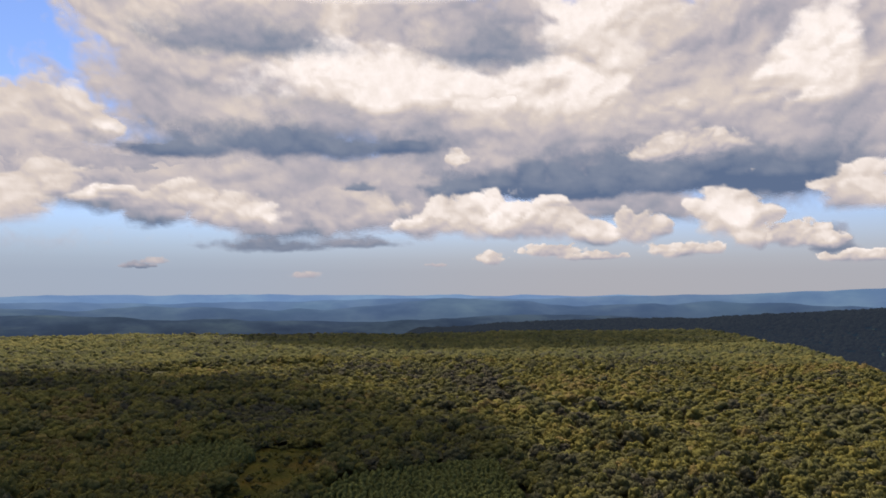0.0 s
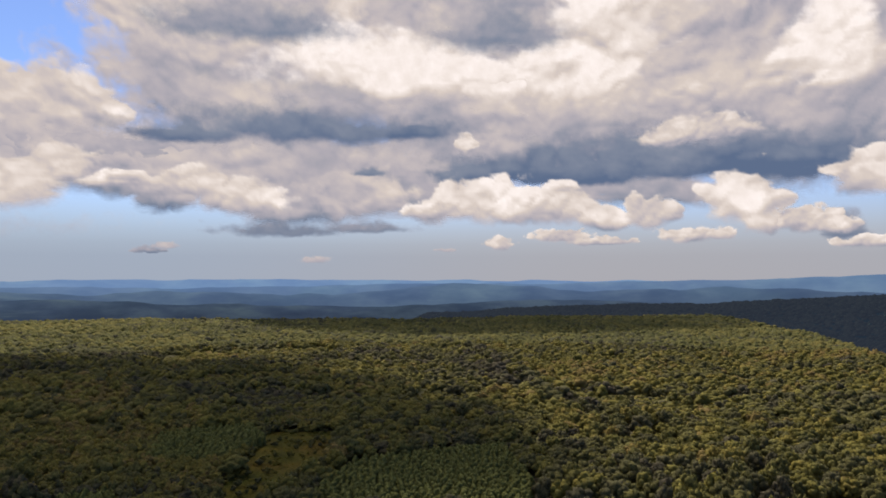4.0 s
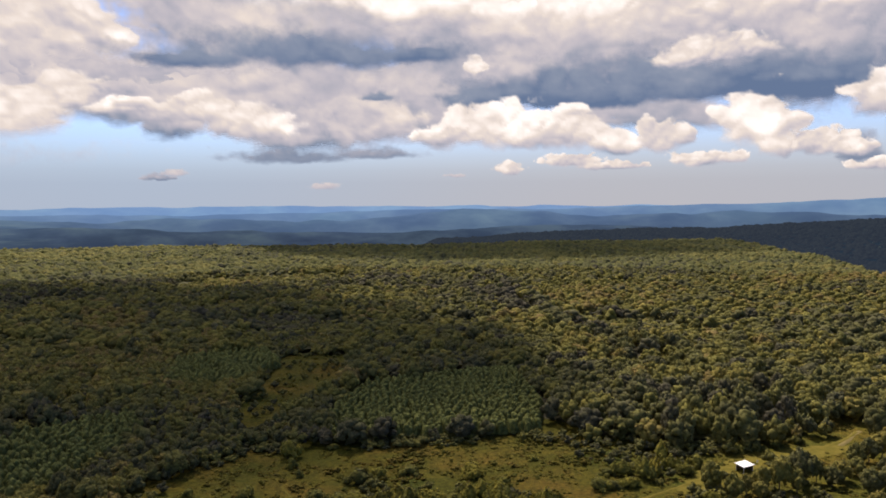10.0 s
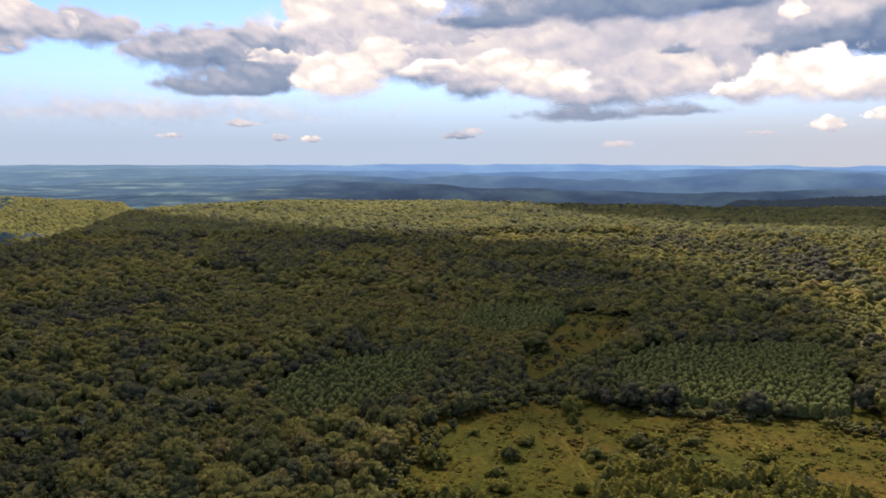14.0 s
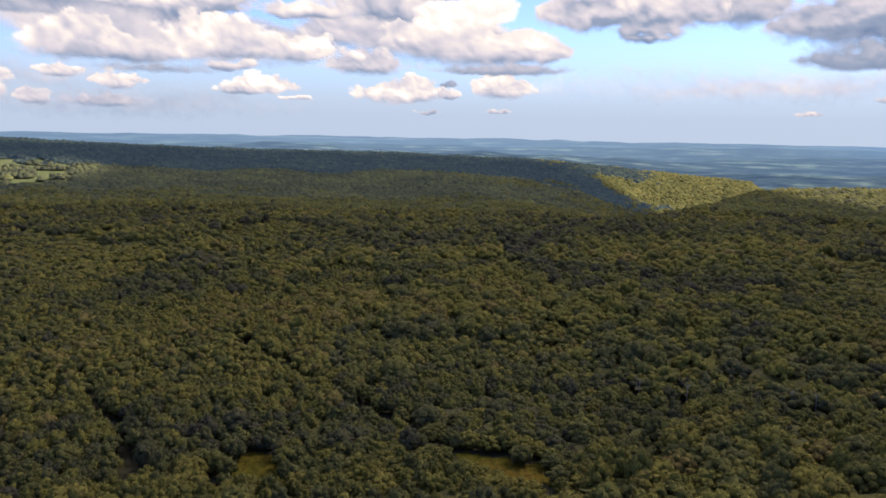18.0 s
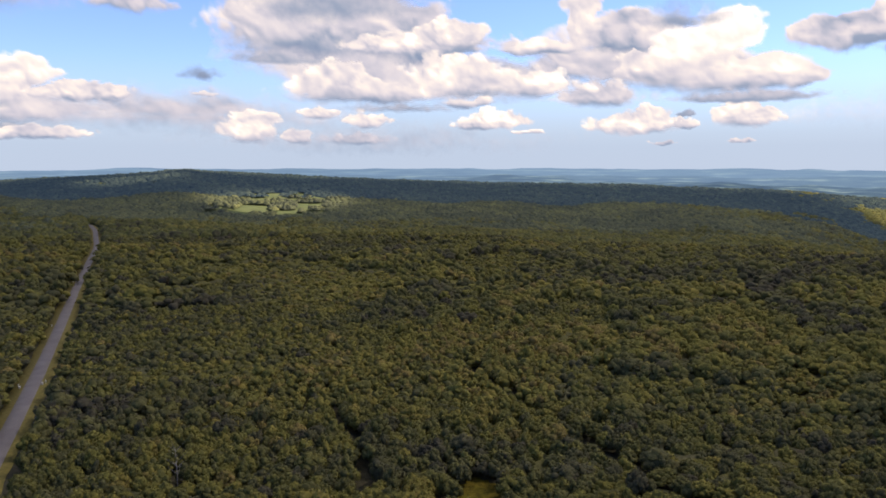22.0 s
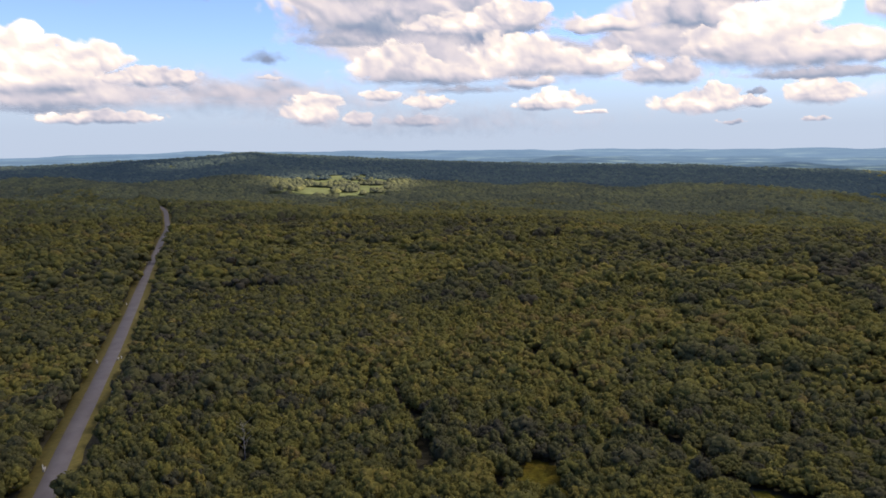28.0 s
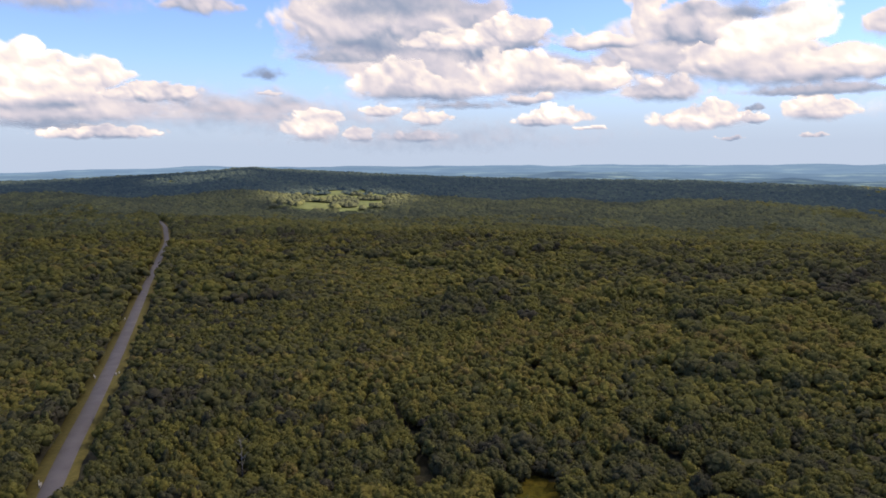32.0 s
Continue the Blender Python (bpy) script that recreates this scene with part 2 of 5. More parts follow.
def haze_material():
    k = Mat("haze", 1.0, 0.0)
    at = k.node("ShaderNodeAttribute")
    at.attribute_name = "thick"
    glow = k.node("ShaderNodeEmission")
    sunward = k.node("ShaderNodeAttribute")
    sunward.attribute_name = "sunward"
    # haze painted as a sheet's glow, warmer on the sunward side
    k.link(k.mix(sunward.outputs["Fac"], (0.236, 0.293, 0.350), (0.276, 0.292, 0.306)), glow.inputs["Color"])
    clear = k.node("ShaderNodeBsdfTransparent")
    mx = k.node("ShaderNodeMixShader")
    k.link(at.outputs["Fac"], mx.inputs[0])
    k.link(clear.outputs[0], mx.inputs[1])
    k.link(glow.outputs[0], mx.inputs[2])
    k.link(mx.outputs[0], k.out.inputs["Surface"])
    k.m.cycles.emission_sampling = "NONE"
    return k.m


M_HAZE = haze_material()
# sunlit cream down to shaded blue-grey, painted as the clouds' glow
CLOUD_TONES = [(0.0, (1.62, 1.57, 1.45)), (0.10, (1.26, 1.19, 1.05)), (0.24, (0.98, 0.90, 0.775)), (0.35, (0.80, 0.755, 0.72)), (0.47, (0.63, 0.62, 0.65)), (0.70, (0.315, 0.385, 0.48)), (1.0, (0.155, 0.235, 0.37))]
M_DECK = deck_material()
M_BARK, M_DEAD, M_GROUND, M_FLOOR, M_DIST = bark_material(), dead_material(), ground_material(), wood_floor_material(), distance_material()
M_RIDGE = ridge_material()
M_FLOOR_FAR = wood_floor_far_material()
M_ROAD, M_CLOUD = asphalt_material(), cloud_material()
M_VERGE = plain("verge_grass", (0.080, 0.074, 0.024), (0.135, 0.112, 0.034), 1.5, 0.95, 0.05)
M_PASTURE = plain("far_pasture", (0.052, 0.066, 0.028), (0.086, 0.098, 0.040), 30, 0.95, 0.05)
M_LANE = plain("mown_lane_grass", (0.072, 0.064, 0.009), (0.112, 0.089, 0.015), 2.0, 0.95, 0.05)
M_DIRT = plain("bare_earth", (0.098, 0.080, 0.028), (0.150, 0.118, 0.044), 1.2, 0.95, 0.05)
M_ROOF = plain("white_sheet_roof", (0.72, 0.72, 0.70), (0.84, 0.84, 0.82), 1.5, 0.5, 0.4)
M_BOARD = plain("brown_boards", (0.07, 0.05, 0.035), (0.13, 0.095, 0.065), 0.5, 0.85)
M_CONCRETE = plain("concrete", (0.24, 0.23, 0.21), (0.34, 0.32, 0.29), 0.8, 0.9)
M_POST = plain("white_post_paint", (0.68, 0.68, 0.65), (0.82, 0.82, 0.80), 0.3, 0.6)
M_YELLOW = plain("yellow_post_paint", (0.55, 0.42, 0.06), (0.68, 0.52, 0.10), 0.3, 0.6)


# ---- mesh tools ----
def mesh_of(name, verts, faces, mats, attrs=None, smooth=False, slots=None):
    """A mesh from arrays of points and of triangles or quads."""
    verts, faces = np.asarray(verts, np.float32), np.asarray(faces, np.int32)
    n = faces.shape[1]
    me = bpy.data.meshes.new(name)
    me.vertices.add(len(verts))
    me.vertices.foreach_set("co", verts.ravel())
    me.loops.add(faces.size)
    me.loops.foreach_set("vertex_index", faces.ravel())
    me.polygons.add(len(faces))
    me.polygons.foreach_set("loop_start", np.arange(0, faces.size, n, dtype=np.int32))
    if slots is not None:
        me.polygons.foreach_set("material_index", np.asarray(slots, np.int32))
    for key, vals in (attrs or {}).items():
        me.attributes.new(key, "FLOAT", "POINT").data.foreach_set("value", np.asarray(vals, np.float32))
    for m in mats:
        me.materials.append(m)
    me.update(calc_edges=True)
    if smooth:
        me.polygons.foreach_set("use_smooth", np.ones(len(faces), bool))
    return me


def part(name, bm, material, parent, label=""):
    me = bpy.data.meshes.new(name)
    bm.to_mesh(me)
    bm.free()
    me.materials.append(material)
    ob = new(name, me)
    ob.parent = parent
    return tagged(ob, label)


def box_bm(size, at, bevel=0.02, rz=0.0):
    bm = bmesh.new()
    bmesh.ops.create_cube(bm, size=1.0, matrix=Matrix.Translation(at) @ pose(0, 0, 0, 0, 0, rz) @ Matrix.Diagonal((*size, 1)))
    if bevel:
        bmesh.ops.bevel(bm, geom=bm.edges[:], offset=bevel, segments=1, affect="EDGES")
    return bm


def grid_noise(x, y, seed):
    """Smooth value noise in 0..1 on a unit lattice."""
    def cell(i, j):
        h = (i * 374761393 + j * 668265263 + seed * 974634541) & 0xFFFFFFFF
        h = ((h ^ (h >> 13)) * 1274126177) & 0xFFFFFFFF
        return ((h ^ (h >> 16)) & 0xFFFF) / 65535.0
    i, j = np.floor(x).astype(np.int64), np.floor(y).astype(np.int64)
    u, v = x - i, y - j
    u, v = u * u * u * (u * (u * 6 - 15) + 10), v * v * v * (v * (v * 6 - 15) + 10)
    return (cell(i, j) * (1 - u) + cell(i + 1, j) * u) * (1 - v) + (cell(i, j + 1) * (1 - u) + cell(i + 1, j + 1) * u) * v


def fbm(x, y, seed, octaves=5, gain=0.5):
    out, amp, tot = 0.0, 1.0, 0.0
    for o in range(octaves):
        out = out + amp * grid_noise(x * 2 ** o + 13.7 * o, y * 2 ** o + 7.3 * o, seed + o)
        tot += amp
        amp *= gain
    return out / tot


def smooth(a, b, v):
    t = np.clip((v - a) / (b - a), 0, 1)
    return t * t * (3 - 2 * t)


# ---- the lie of the land ----
def az_r(x, y):
    return np.degrees(np.arctan2(-x, y)), np.hypot(x, y)


def land(x, y):
    """Height of the ground: a plateau, its edges, a shallow valley, ridges behind one another."""
    x, y = np.asarray(x, float), np.asarray(y, float)
    az, r = az_r(x, y)
    az = np.where(az < -150, az + 360, az)
    edge = np.interp(az, [-60, -30, -24.6, -19, 0, 16, 30, 36, 42, 46.5, 48.8, 52.7, 60, 75, 100, 111, 118, 140, 180], [700, 800, 1190, 1540, 1400, 1370, 1480, 1500, 1370, 1200, 960, 790, 720, 720, 900, 1090, 1550, 1500, 1300])
    depth = np.interp(az, [-60, 46, 53, 62, 80, 100, 112, 125, 180], [150, 150, 110, 40, 26, 24, 30, 30, 60])
    fall = np.interp(az, [40, 60, 180], [330, 520, 520])
    z = -depth * smooth(0, 1, (r - edge) / fall)
    # the second ridge, in the west and in the far east
    el2 = np.interp(az, [-60, -30.3, -24.7, -19, -12, -5, 2, 8, 30, 43, 46.6, 51.9, 60.4, 73, 84.6, 91, 95, 100, 105, 110, 115, 122, 140, 180], [-0.8, -1.35, -1.72, -2.05, -2.35, -2.6, -3.0, -6, -6, -5.0, -3.05, -2.6, -1.9, -1.55, -1.35, -1.15, -0.95, -0.7, -0.35, -0.7, -1.0, -1.25, -1.2, -1.2])
    top2 = EYE - 8 - 2300 * np.tan(np.radians(-el2))
    rise = np.interp(az, [52, 66, 180], [430, 760, 760])
    bell = np.exp(-((r - 2300) / np.where(r < 2300, rise, 260)) ** 2)
    z = np.where(top2 > z, z + (top2 - z) * bell, z)
    folds = (fbm(x / 300 + 2, y / 300 + 5, 13, 4) - 0.5) * 34 * smooth(60, 72, az) * smooth(1050, 1400, r) * smooth(2280, 2050, r)
    z = z + folds
    # far ridges
    low = -110.0
    zf = low
    for r0, w, els in ((2950, 190, ([-60, -17, -5, 6, 13, 20, 28, 36, 48, 60, 180], [-1.6, -2.1, -2.25, -2.65, -2.4, -2.1, -1.85, -2.05, -2.7, -1.7, -1.6])),
                       (3330, 170, ([-60, -22, -10, -2, 9, 17, 26, 38, 50, 60, 180], [-1.05, -1.25, -1.55, -1.35, -1.75, -1.45, -1.6, -1.35, -1.75, -1.5, -1.4])),
                       (3750, 230, ([-60, -30.4, -21, -13.3, -4.9, -0.6, 4.4, 12, 20, 30.5, 42, 52, 63, 100, 180], [0.1, -0.02, -0.4, -0.6, -0.75, -0.9, -0.75, -0.95, -1.0, -0.85, -0.65, -0.8, -0.95, -0.75, -0.6])),
                       (4620, 260, ([-60, 0, 45, 60, 86, 105, 112, 122, 180], [-0.5, -0.5, -0.42, -0.38, -0.28, -0.25, -0.3, -0.55, -0.5]))):
        bumps = (fbm(az / 3.4 + 40, az * 0 + r0 * 0.01, 5, 5, 0.55) - 0.5) * r0 * 0.0062
        bumps = bumps + (fbm(az / 9 + r0 * 0.37, az * 0 + 3.3, 8, 3) - 0.5) * np.where(r0 < 3600, 34, 0)
        t0 = EYE - r0 * np.tan(np.radians(-np.interp(az, *els))) + bumps
        axis = r0 + 260 * (fbm(az / 12 + r0 * 0.11, az * 0 + 1.7, 9, 3) - 0.5)
        zf = zf + np.clip(t0 - low, 0, 400) * np.exp(-((r - axis) / w) ** 2)
    zf = zf + (fbm(x / 170, y / 170, 23, 4) - 0.5) * 16 * smooth(2600, 2800, r) * smooth(3700, 3500, r)
    z = z + (zf - z) * smooth(2420, 2720, r)
    roll = (fbm(x / 240 + 9, y / 240 + 4, 11, 3) - 0.5) * 9 * smooth(420, 800, r)
    return z + roll * (1 - smooth(2400, 2800, r))


def ground_sheet():
    azs = np.concatenate([np.arange(-40, 130, 0.45), np.arange(130, 320, 3.0)])
    rs = np.concatenate([[6, 40, 80, 120], np.arange(150, 700, 22), np.arange(700, 2700, 32), np.arange(2700, 4790, 26)])
    A, Rr = np.meshgrid(np.radians(azs), rs)
    x, y = -np.sin(A) * Rr, np.cos(A) * Rr
    z = land(x, y)
    na, nr = len(azs), len(rs)
    i, j = np.meshgrid(np.arange(nr - 1), np.arange(na), indexing="ij")
    j2 = (j + 1) % na
    q = np.stack([i * na + j, i * na + j2, (i + 1) * na + j2, (i + 1) * na + j], -1).reshape(-1, 4)[:, ::-1]
    rr = rs[i.ravel()]
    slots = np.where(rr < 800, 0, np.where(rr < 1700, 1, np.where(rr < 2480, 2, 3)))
    # share of painted haze, growing with distance
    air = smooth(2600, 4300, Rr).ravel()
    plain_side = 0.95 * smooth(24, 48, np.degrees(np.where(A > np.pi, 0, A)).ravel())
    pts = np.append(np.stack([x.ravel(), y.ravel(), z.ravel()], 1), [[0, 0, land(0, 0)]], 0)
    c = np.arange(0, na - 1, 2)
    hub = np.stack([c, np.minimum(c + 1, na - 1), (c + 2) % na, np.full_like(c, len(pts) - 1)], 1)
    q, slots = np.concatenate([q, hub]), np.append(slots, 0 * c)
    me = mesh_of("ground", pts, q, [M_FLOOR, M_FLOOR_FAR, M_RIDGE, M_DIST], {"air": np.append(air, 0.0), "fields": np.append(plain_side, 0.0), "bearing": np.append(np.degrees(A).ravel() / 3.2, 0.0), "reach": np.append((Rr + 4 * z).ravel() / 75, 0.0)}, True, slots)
    return tagged(new("ground", me), "rolling wooded plateau with grass clearings and blue hills beyond", "ground", kind="structure")


ground_sheet()

# ---- clearings, plantations, roads: their plan ----
MEADOW = [(-101, 223), (-86, 251), (-78, 266), (-47, 266), (19, 279), (49, 274), (75, 262), (108, 268), (118, 258), (100, 243), (66, 230), (81, 216), (95, 196), (60, 150), (-80, 150), (-96, 176)]
GLADE = [(-104, 424), (-66, 428), (-64, 384), (-78, 345), (-82, 302), (-95, 302), (-98, 356)]
FIELD = [(29, 302), (48, 289), (43, 270), (22, 276)]
MOWN = [(66, 227), (72, 227.5), (79, 231), (85, 237), (90, 239), (97, 246), (108, 251), (122, 258), (137, 266), (136, 270), (117, 264.5), (100, 257), (89, 251.5), (80, 243.5), (73, 235)]
SHELTER_GREEN = [(60, 214), (84, 212), (112, 238), (150, 262), (168, 300), (150, 306), (118, 282), (92, 270), (64, 250)]
SHELTER_SOUTH = [(46, 208), (78, 217), (112, 225), (131, 224), (123, 184), (109, 163), (21, 161), (24, 187)]
SHELTER_EAST = [(78, 217), (84, 232), (100, 247), (120, 259), (136, 266), (150, 272), (156, 256), (140, 236), (131, 222), (112, 223)]
THICKET = [(-46, 181), (-38, 192), (-37, 208), (-31, 221), (-20, 227), (0, 228), (17, 224), (32, 214), (46, 208), (30, 203), (18, 199), (6, 186), (0, 176)]
OPEN_GRASS = [(-94, 234), (-74, 240), (-58, 270), (-1, 272), (70, 264), (92, 262), (86, 250), (66, 230), (46, 214), (32, 216), (17, 225), (0, 231), (-26, 229), (-40, 221), (-46, 202), (-40, 184), (-80, 178)]
LOW_GRASS = [(48, 206), (30, 200), (12, 186), (14, 172), (70, 172), (92, 192), (80, 214)]
THIN = [(-297, 568), (-241, 562), (-210, 487), (-234, 462)]
FAR_MEADOW = [(-1474, -380), (-1611, -335), (-1762, -313), (-1809, -213), (-1665, -134), (-1533, -127), (-1490, -221), (-1486, -310)]
HILL_MEADOW = [(-1937, -794), (-2010, -717), (-1839, -544), (-1723, -515), (-1783, -640), (-1842, -752)]
GAP_A = [(-184, 12), (-209, 24), (-191, 30), (-178, 28)]
GAP_B = [(-184, 80), (-170, 97), (-160, 94), (-170, 80)]
GAP_C = [(-275, 154), (-271, 163), (-257, 155), (-259, 144)]
PINES_NEAR = [(-46, 352), (26, 387), (33, 316), (28, 282), (-48, 271), (-57, 294)]
PINES_MID = [(-159, 409), (-115, 432), (-98, 395), (-109, 354), (-142, 349)]
PINES_WEST = [(-171, 227), (-172, 271), (-137, 302), (-122, 277), (-125, 219), (-142, 202)]
ROAD = [(-120, -86), (-160, -99), (-195, -110), (-215, -117), (-270, -134), (-333, -154), (-418, -182), (-544, -224), (-668, -264), (-829, -316), (-989, -378), (-1090, -424), (-1180, -480)]
LANE = [(153, 290), (141, 275), (134, 269), (118, 263), (108, 257), (96, 253), (81, 241), (52, 219), (30, 205), (16, 199), (2.5, 192.3), (-8, 185.5), (-24, 172)]
PATH = [(-63, 240), (-59.3, 233), (-51, 218), (-44.2, 206), (-38, 195)]
BREAK_A = [(-315, 34), (-300, 37), (-256, 50), (-230, 60), (-199, 70), (-177, 81), (-150, 92)]
BREAK_B = [(-302, -27), (-250, -17), (-220, -10), (-190, -5)]
BREAK_C = [(-10, 940), (18, 836), (43, 668), (58, 539), (82, 504), (102, 421), (122, 386)]


def inside(x, y, poly):
    hit = np.zeros(np.shape(x), bool)
    for (x0, y0), (x1, y1) in zip(poly, poly[1:] + poly[:1]):
        if y0 != y1:
            hit ^= ((y0 > y) != (y1 > y)) & (x < (x1 - x0) * (y - y0) / (y1 - y0) + x0)
    return hit


def from_line(x, y, line):
    d = np.full(np.shape(x), 1e9)
    for (x0, y0), (x1, y1) in zip(line, line[1:]):
        t = np.clip(((x - x0) * (x1 - x0) + (y - y0) * (y1 - y0)) / ((x1 - x0) ** 2 + (y1 - y0) ** 2), 0, 1)
        d = np.minimum(d, np.hypot(x - x0 - t * (x1 - x0), y - y0 - t * (y1 - y0)))
    return d


def curve_through(line, step=6.0):
    p = np.array(line, float)
    s = np.concatenate([[0], np.cumsum(np.hypot(*np.diff(p, axis=0).T))])
    u = np.arange(0, s[-1], step)
    for _ in range(1):
        q = np.stack([np.interp(u, s, p[:, 0]), np.interp(u, s, p[:, 1])], 1)
    k = np.ones(7) / 7
    if len(q) > 14:
        pad = np.pad(q, ((3, 3), (0, 0)), "edge")
        q = np.stack([np.convolve(pad[:, c], k, "valid") for c in (0, 1)], 1)
    return q


def ribbon(name, line, left, right, lift, mat, wobble=0.0, thick=0.25, seed=1, skirt=0.15):
    """A strip laid on the ground along a line, with a rounded edge and some thickness."""
    q = curve_through(line)
    d = np.gradient(q, axis=0)
    d /= np.linalg.norm(d, axis=1, keepdims=True)
    nrm = np.stack([-d[:, 1], d[:, 0]], 1)
    s = np.arange(len(q))
    wl = left + wobble * (fbm(s * 0.5, s * 0 + 3.1, seed, 3) - 0.5) * 2
    wr = right + wobble * (fbm(s * 0.5, s * 0 + 8.7, seed + 9, 3) - 0.5) * 2
    cols = []
    for off, dz in ((wl + skirt, -thick), (wl, 0.0), ((wl - wr) / 2, 0.05), (-wr, 0.0), (-wr - skirt, -thick)):
        p = q + nrm * np.reshape(off, (-1, 1))
        cols.append(np.column_stack([p, land(p[:, 0], p[:, 1]) + lift + dz]))
    v = np.stack(cols, 1)
    n = len(q)
    i, j = np.meshgrid(np.arange(n - 1), np.arange(4), indexing="ij")
    f = np.stack([i * 5 + j, i * 5 + j + 1, (i + 1) * 5 + j + 1, (i + 1) * 5 + j], -1).reshape(-1, 4)
    return new(name, mesh_of(name, v.reshape(-1, 3), f, [mat], smooth=True))


def meadow(name, poly, label, lift=0.12, cell=2.2, seed=1, mat=M_GROUND, reach=0.0):
    """A sheet of rough grass with a ragged rim and low tussocks."""
    p = np.array(poly, float)
    gx, gy = np.arange(p[:, 0].min() - 9, p[:, 0].max() + 9, cell), np.arange(p[:, 1].min() - 9, p[:, 1].max() + 9, cell)
    x, y = np.meshgrid(gx, gy)
    ww = (fbm(x / 9, y / 9, seed + 2, 3) - 0.5) * 6
    wv = (fbm(x / 9 + 30, y / 9, seed + 3, 3) - 0.5) * 8
    keep = inside(x + ww, y + wv, poly) | (from_line(x, y, poly + poly[:1]) < reach)
    z = land(x, y) + lift + 0.5 * fbm(x / 5, y / 5, seed, 4)
    ny, nx = x.shape
    i, j = np.meshgrid(np.arange(ny - 1), np.arange(nx - 1), indexing="ij")
    q = np.stack([i * nx + j, i * nx + j + 1, (i + 1) * nx + j + 1, (i + 1) * nx + j], -1).reshape(-1, 4)
    q = q[keep.ravel()[q].any(1)]
    used, inv = np.unique(q, return_inverse=True)
    v = np.stack([x.ravel(), y.ravel(), z.ravel()], 1)[used]
    return tagged(new(name, mesh_of(name, v, inv.reshape(-1, 4), [mat], smooth=True)), label, "meadow", kind="structure")


meadow("meadow", MEADOW, "rough meadow of yellow-green grass and low weeds", seed=2, reach=7.0)
meadow("meadow", GLADE, "narrow green grass glade between trees", seed=5, reach=3.0)
meadow("meadow", [(0.955 * x, 0.955 * y) for x, y in GLADE], "green grass at the glade's near side", 0.08, seed=6, reach=2.0)
meadow("meadow", FIELD, "small patch of open grass beside the pines", seed=8)
for poly in (GAP_A, GAP_B, GAP_C):
    meadow("meadow", poly, "small grassy gap in the forest", seed=11)
meadow("meadow", MOWN, "mown yellow-green grass round the shelter", 0.32, 1.6, 12, M_LANE, 0.6)
meadow("meadow", SHELTER_GREEN, "rough grass and weeds between the trees near the shelter", 0.10, 2.0, 21)
meadow("meadow", SHELTER_EAST, "rough grass below the trees beside the shelter", 0.08, 2.0, 25)
meadow("meadow", SHELTER_SOUTH, "green grass and shrubs in front of the shelter", 0.09, 2.0, 23)
meadow("meadow", THIN, "thin brownish clearing among far trees", seed=14)
meadow("meadow", FAR_MEADOW, "distant open pasture beyond the valley", 1.0, 12.0, 17, M_PASTURE)
meadow("meadow", HILL_MEADOW, "pale pasture on the far hillside", 1.0, 12.0, 19, M_PASTURE)

tagged(ribbon("verge", ROAD, 6.6, 6.2, 0.20, M_VERGE, 1.4, 0.3, 3), "mown yellowish grass verges beside the forest road", "verge", kind="structure")
tagged(ribbon("road", ROAD, 2.7, 2.7, 0.38, M_ROAD, 0.12, 0.15, 5), "narrow worn grey asphalt road through the forest", "road", kind="structure")
tagged(ribbon("lane", LANE, 0.65, 0.65, 0.54, M_LANE, 0.5, 0.40, 7, 0.6), "mown grass lane across the meadow", "lane", kind="structure")
tagged(ribbon("footpath", PATH, 0.45, 0.45, 0.40, M_LANE, 0.3, 0.40, 8, 0.5), "narrow bare earth path through the meadow", "path", kind="structure")
tagged(ribbon("dirt_track", [(135, 269.5), (141, 275), (146, 282), (155, 290)], 0.9, 0.9, 0.50, M_DIRT, 0.3, 0.5, 9, 0.6), "dirt track that leaves the lane between trees", "track", kind="structure")


# ---- trees ----
def ico(sub):
    p = (1 + 5 ** 0.5) / 2
    v = [Vector(c).normalized() for c in ((-1, p, 0), (1, p, 0), (-1, -p, 0), (1, -p, 0), (0, -1, p), (0, 1, p), (0, -1, -p), (0, 1, -p), (p, 0, -1), (p, 0, 1), (-p, 0, -1), (-p, 0, 1))]
    f = [(0, 11, 5), (0, 5, 1), (0, 1, 7), (0, 7, 10), (0, 10, 11), (1, 5, 9), (5, 11, 4), (11, 10, 2), (10, 7, 6), (7, 1, 8), (3, 9, 4), (3, 4, 2), (3, 2, 6), (3, 6, 8), (3, 8, 9), (4, 9, 5), (2, 4, 11), (6, 2, 10), (8, 6, 7), (9, 8, 1)]
    for _ in range(sub):
        mid, g = {}, []

        def half(a, b):
            key = (min(a, b), max(a, b))
            if key not in mid:
                mid[key] = len(v)
                v.append(((v[a] + v[b]) / 2).normalized())
            return mid[key]
        for a, b, c in f:
            ab, bc, ca = half(a, b), half(b, c), half(c, a)
            g += [(a, ab, ca), (b, bc, ab), (c, ca, bc), (ab, bc, ca)]
        f = g
    return np.array([tuple(c) for c in v]), np.array(f)


def leaf_tris(rng, pos, out, size):
    """One loose triangle for each spray of leaves, roughly facing out."""
    n = len(pos)
    nrm = out + rng.normal(0, 0.46, (n, 3)) + (0, 0, 0.35)
    nrm /= np.linalg.norm(nrm, axis=1, keepdims=True)
    a = np.cross(nrm, rng.normal(0, 1, (n, 3)))
    a /= np.linalg.norm(a, axis=1, keepdims=True) + 1e-9
    b = np.cross(nrm, a)
    s = size * rng.uniform(0.65, 1.35, (n, 1))
    v = np.stack([pos + a * s, pos - 0.6 * a * s + 0.8 * b * s, pos - 0.6 * a * s - 0.8 * b * s], 1)
    return v.reshape(-1, 3), np.arange(3 * n).reshape(-1, 3)


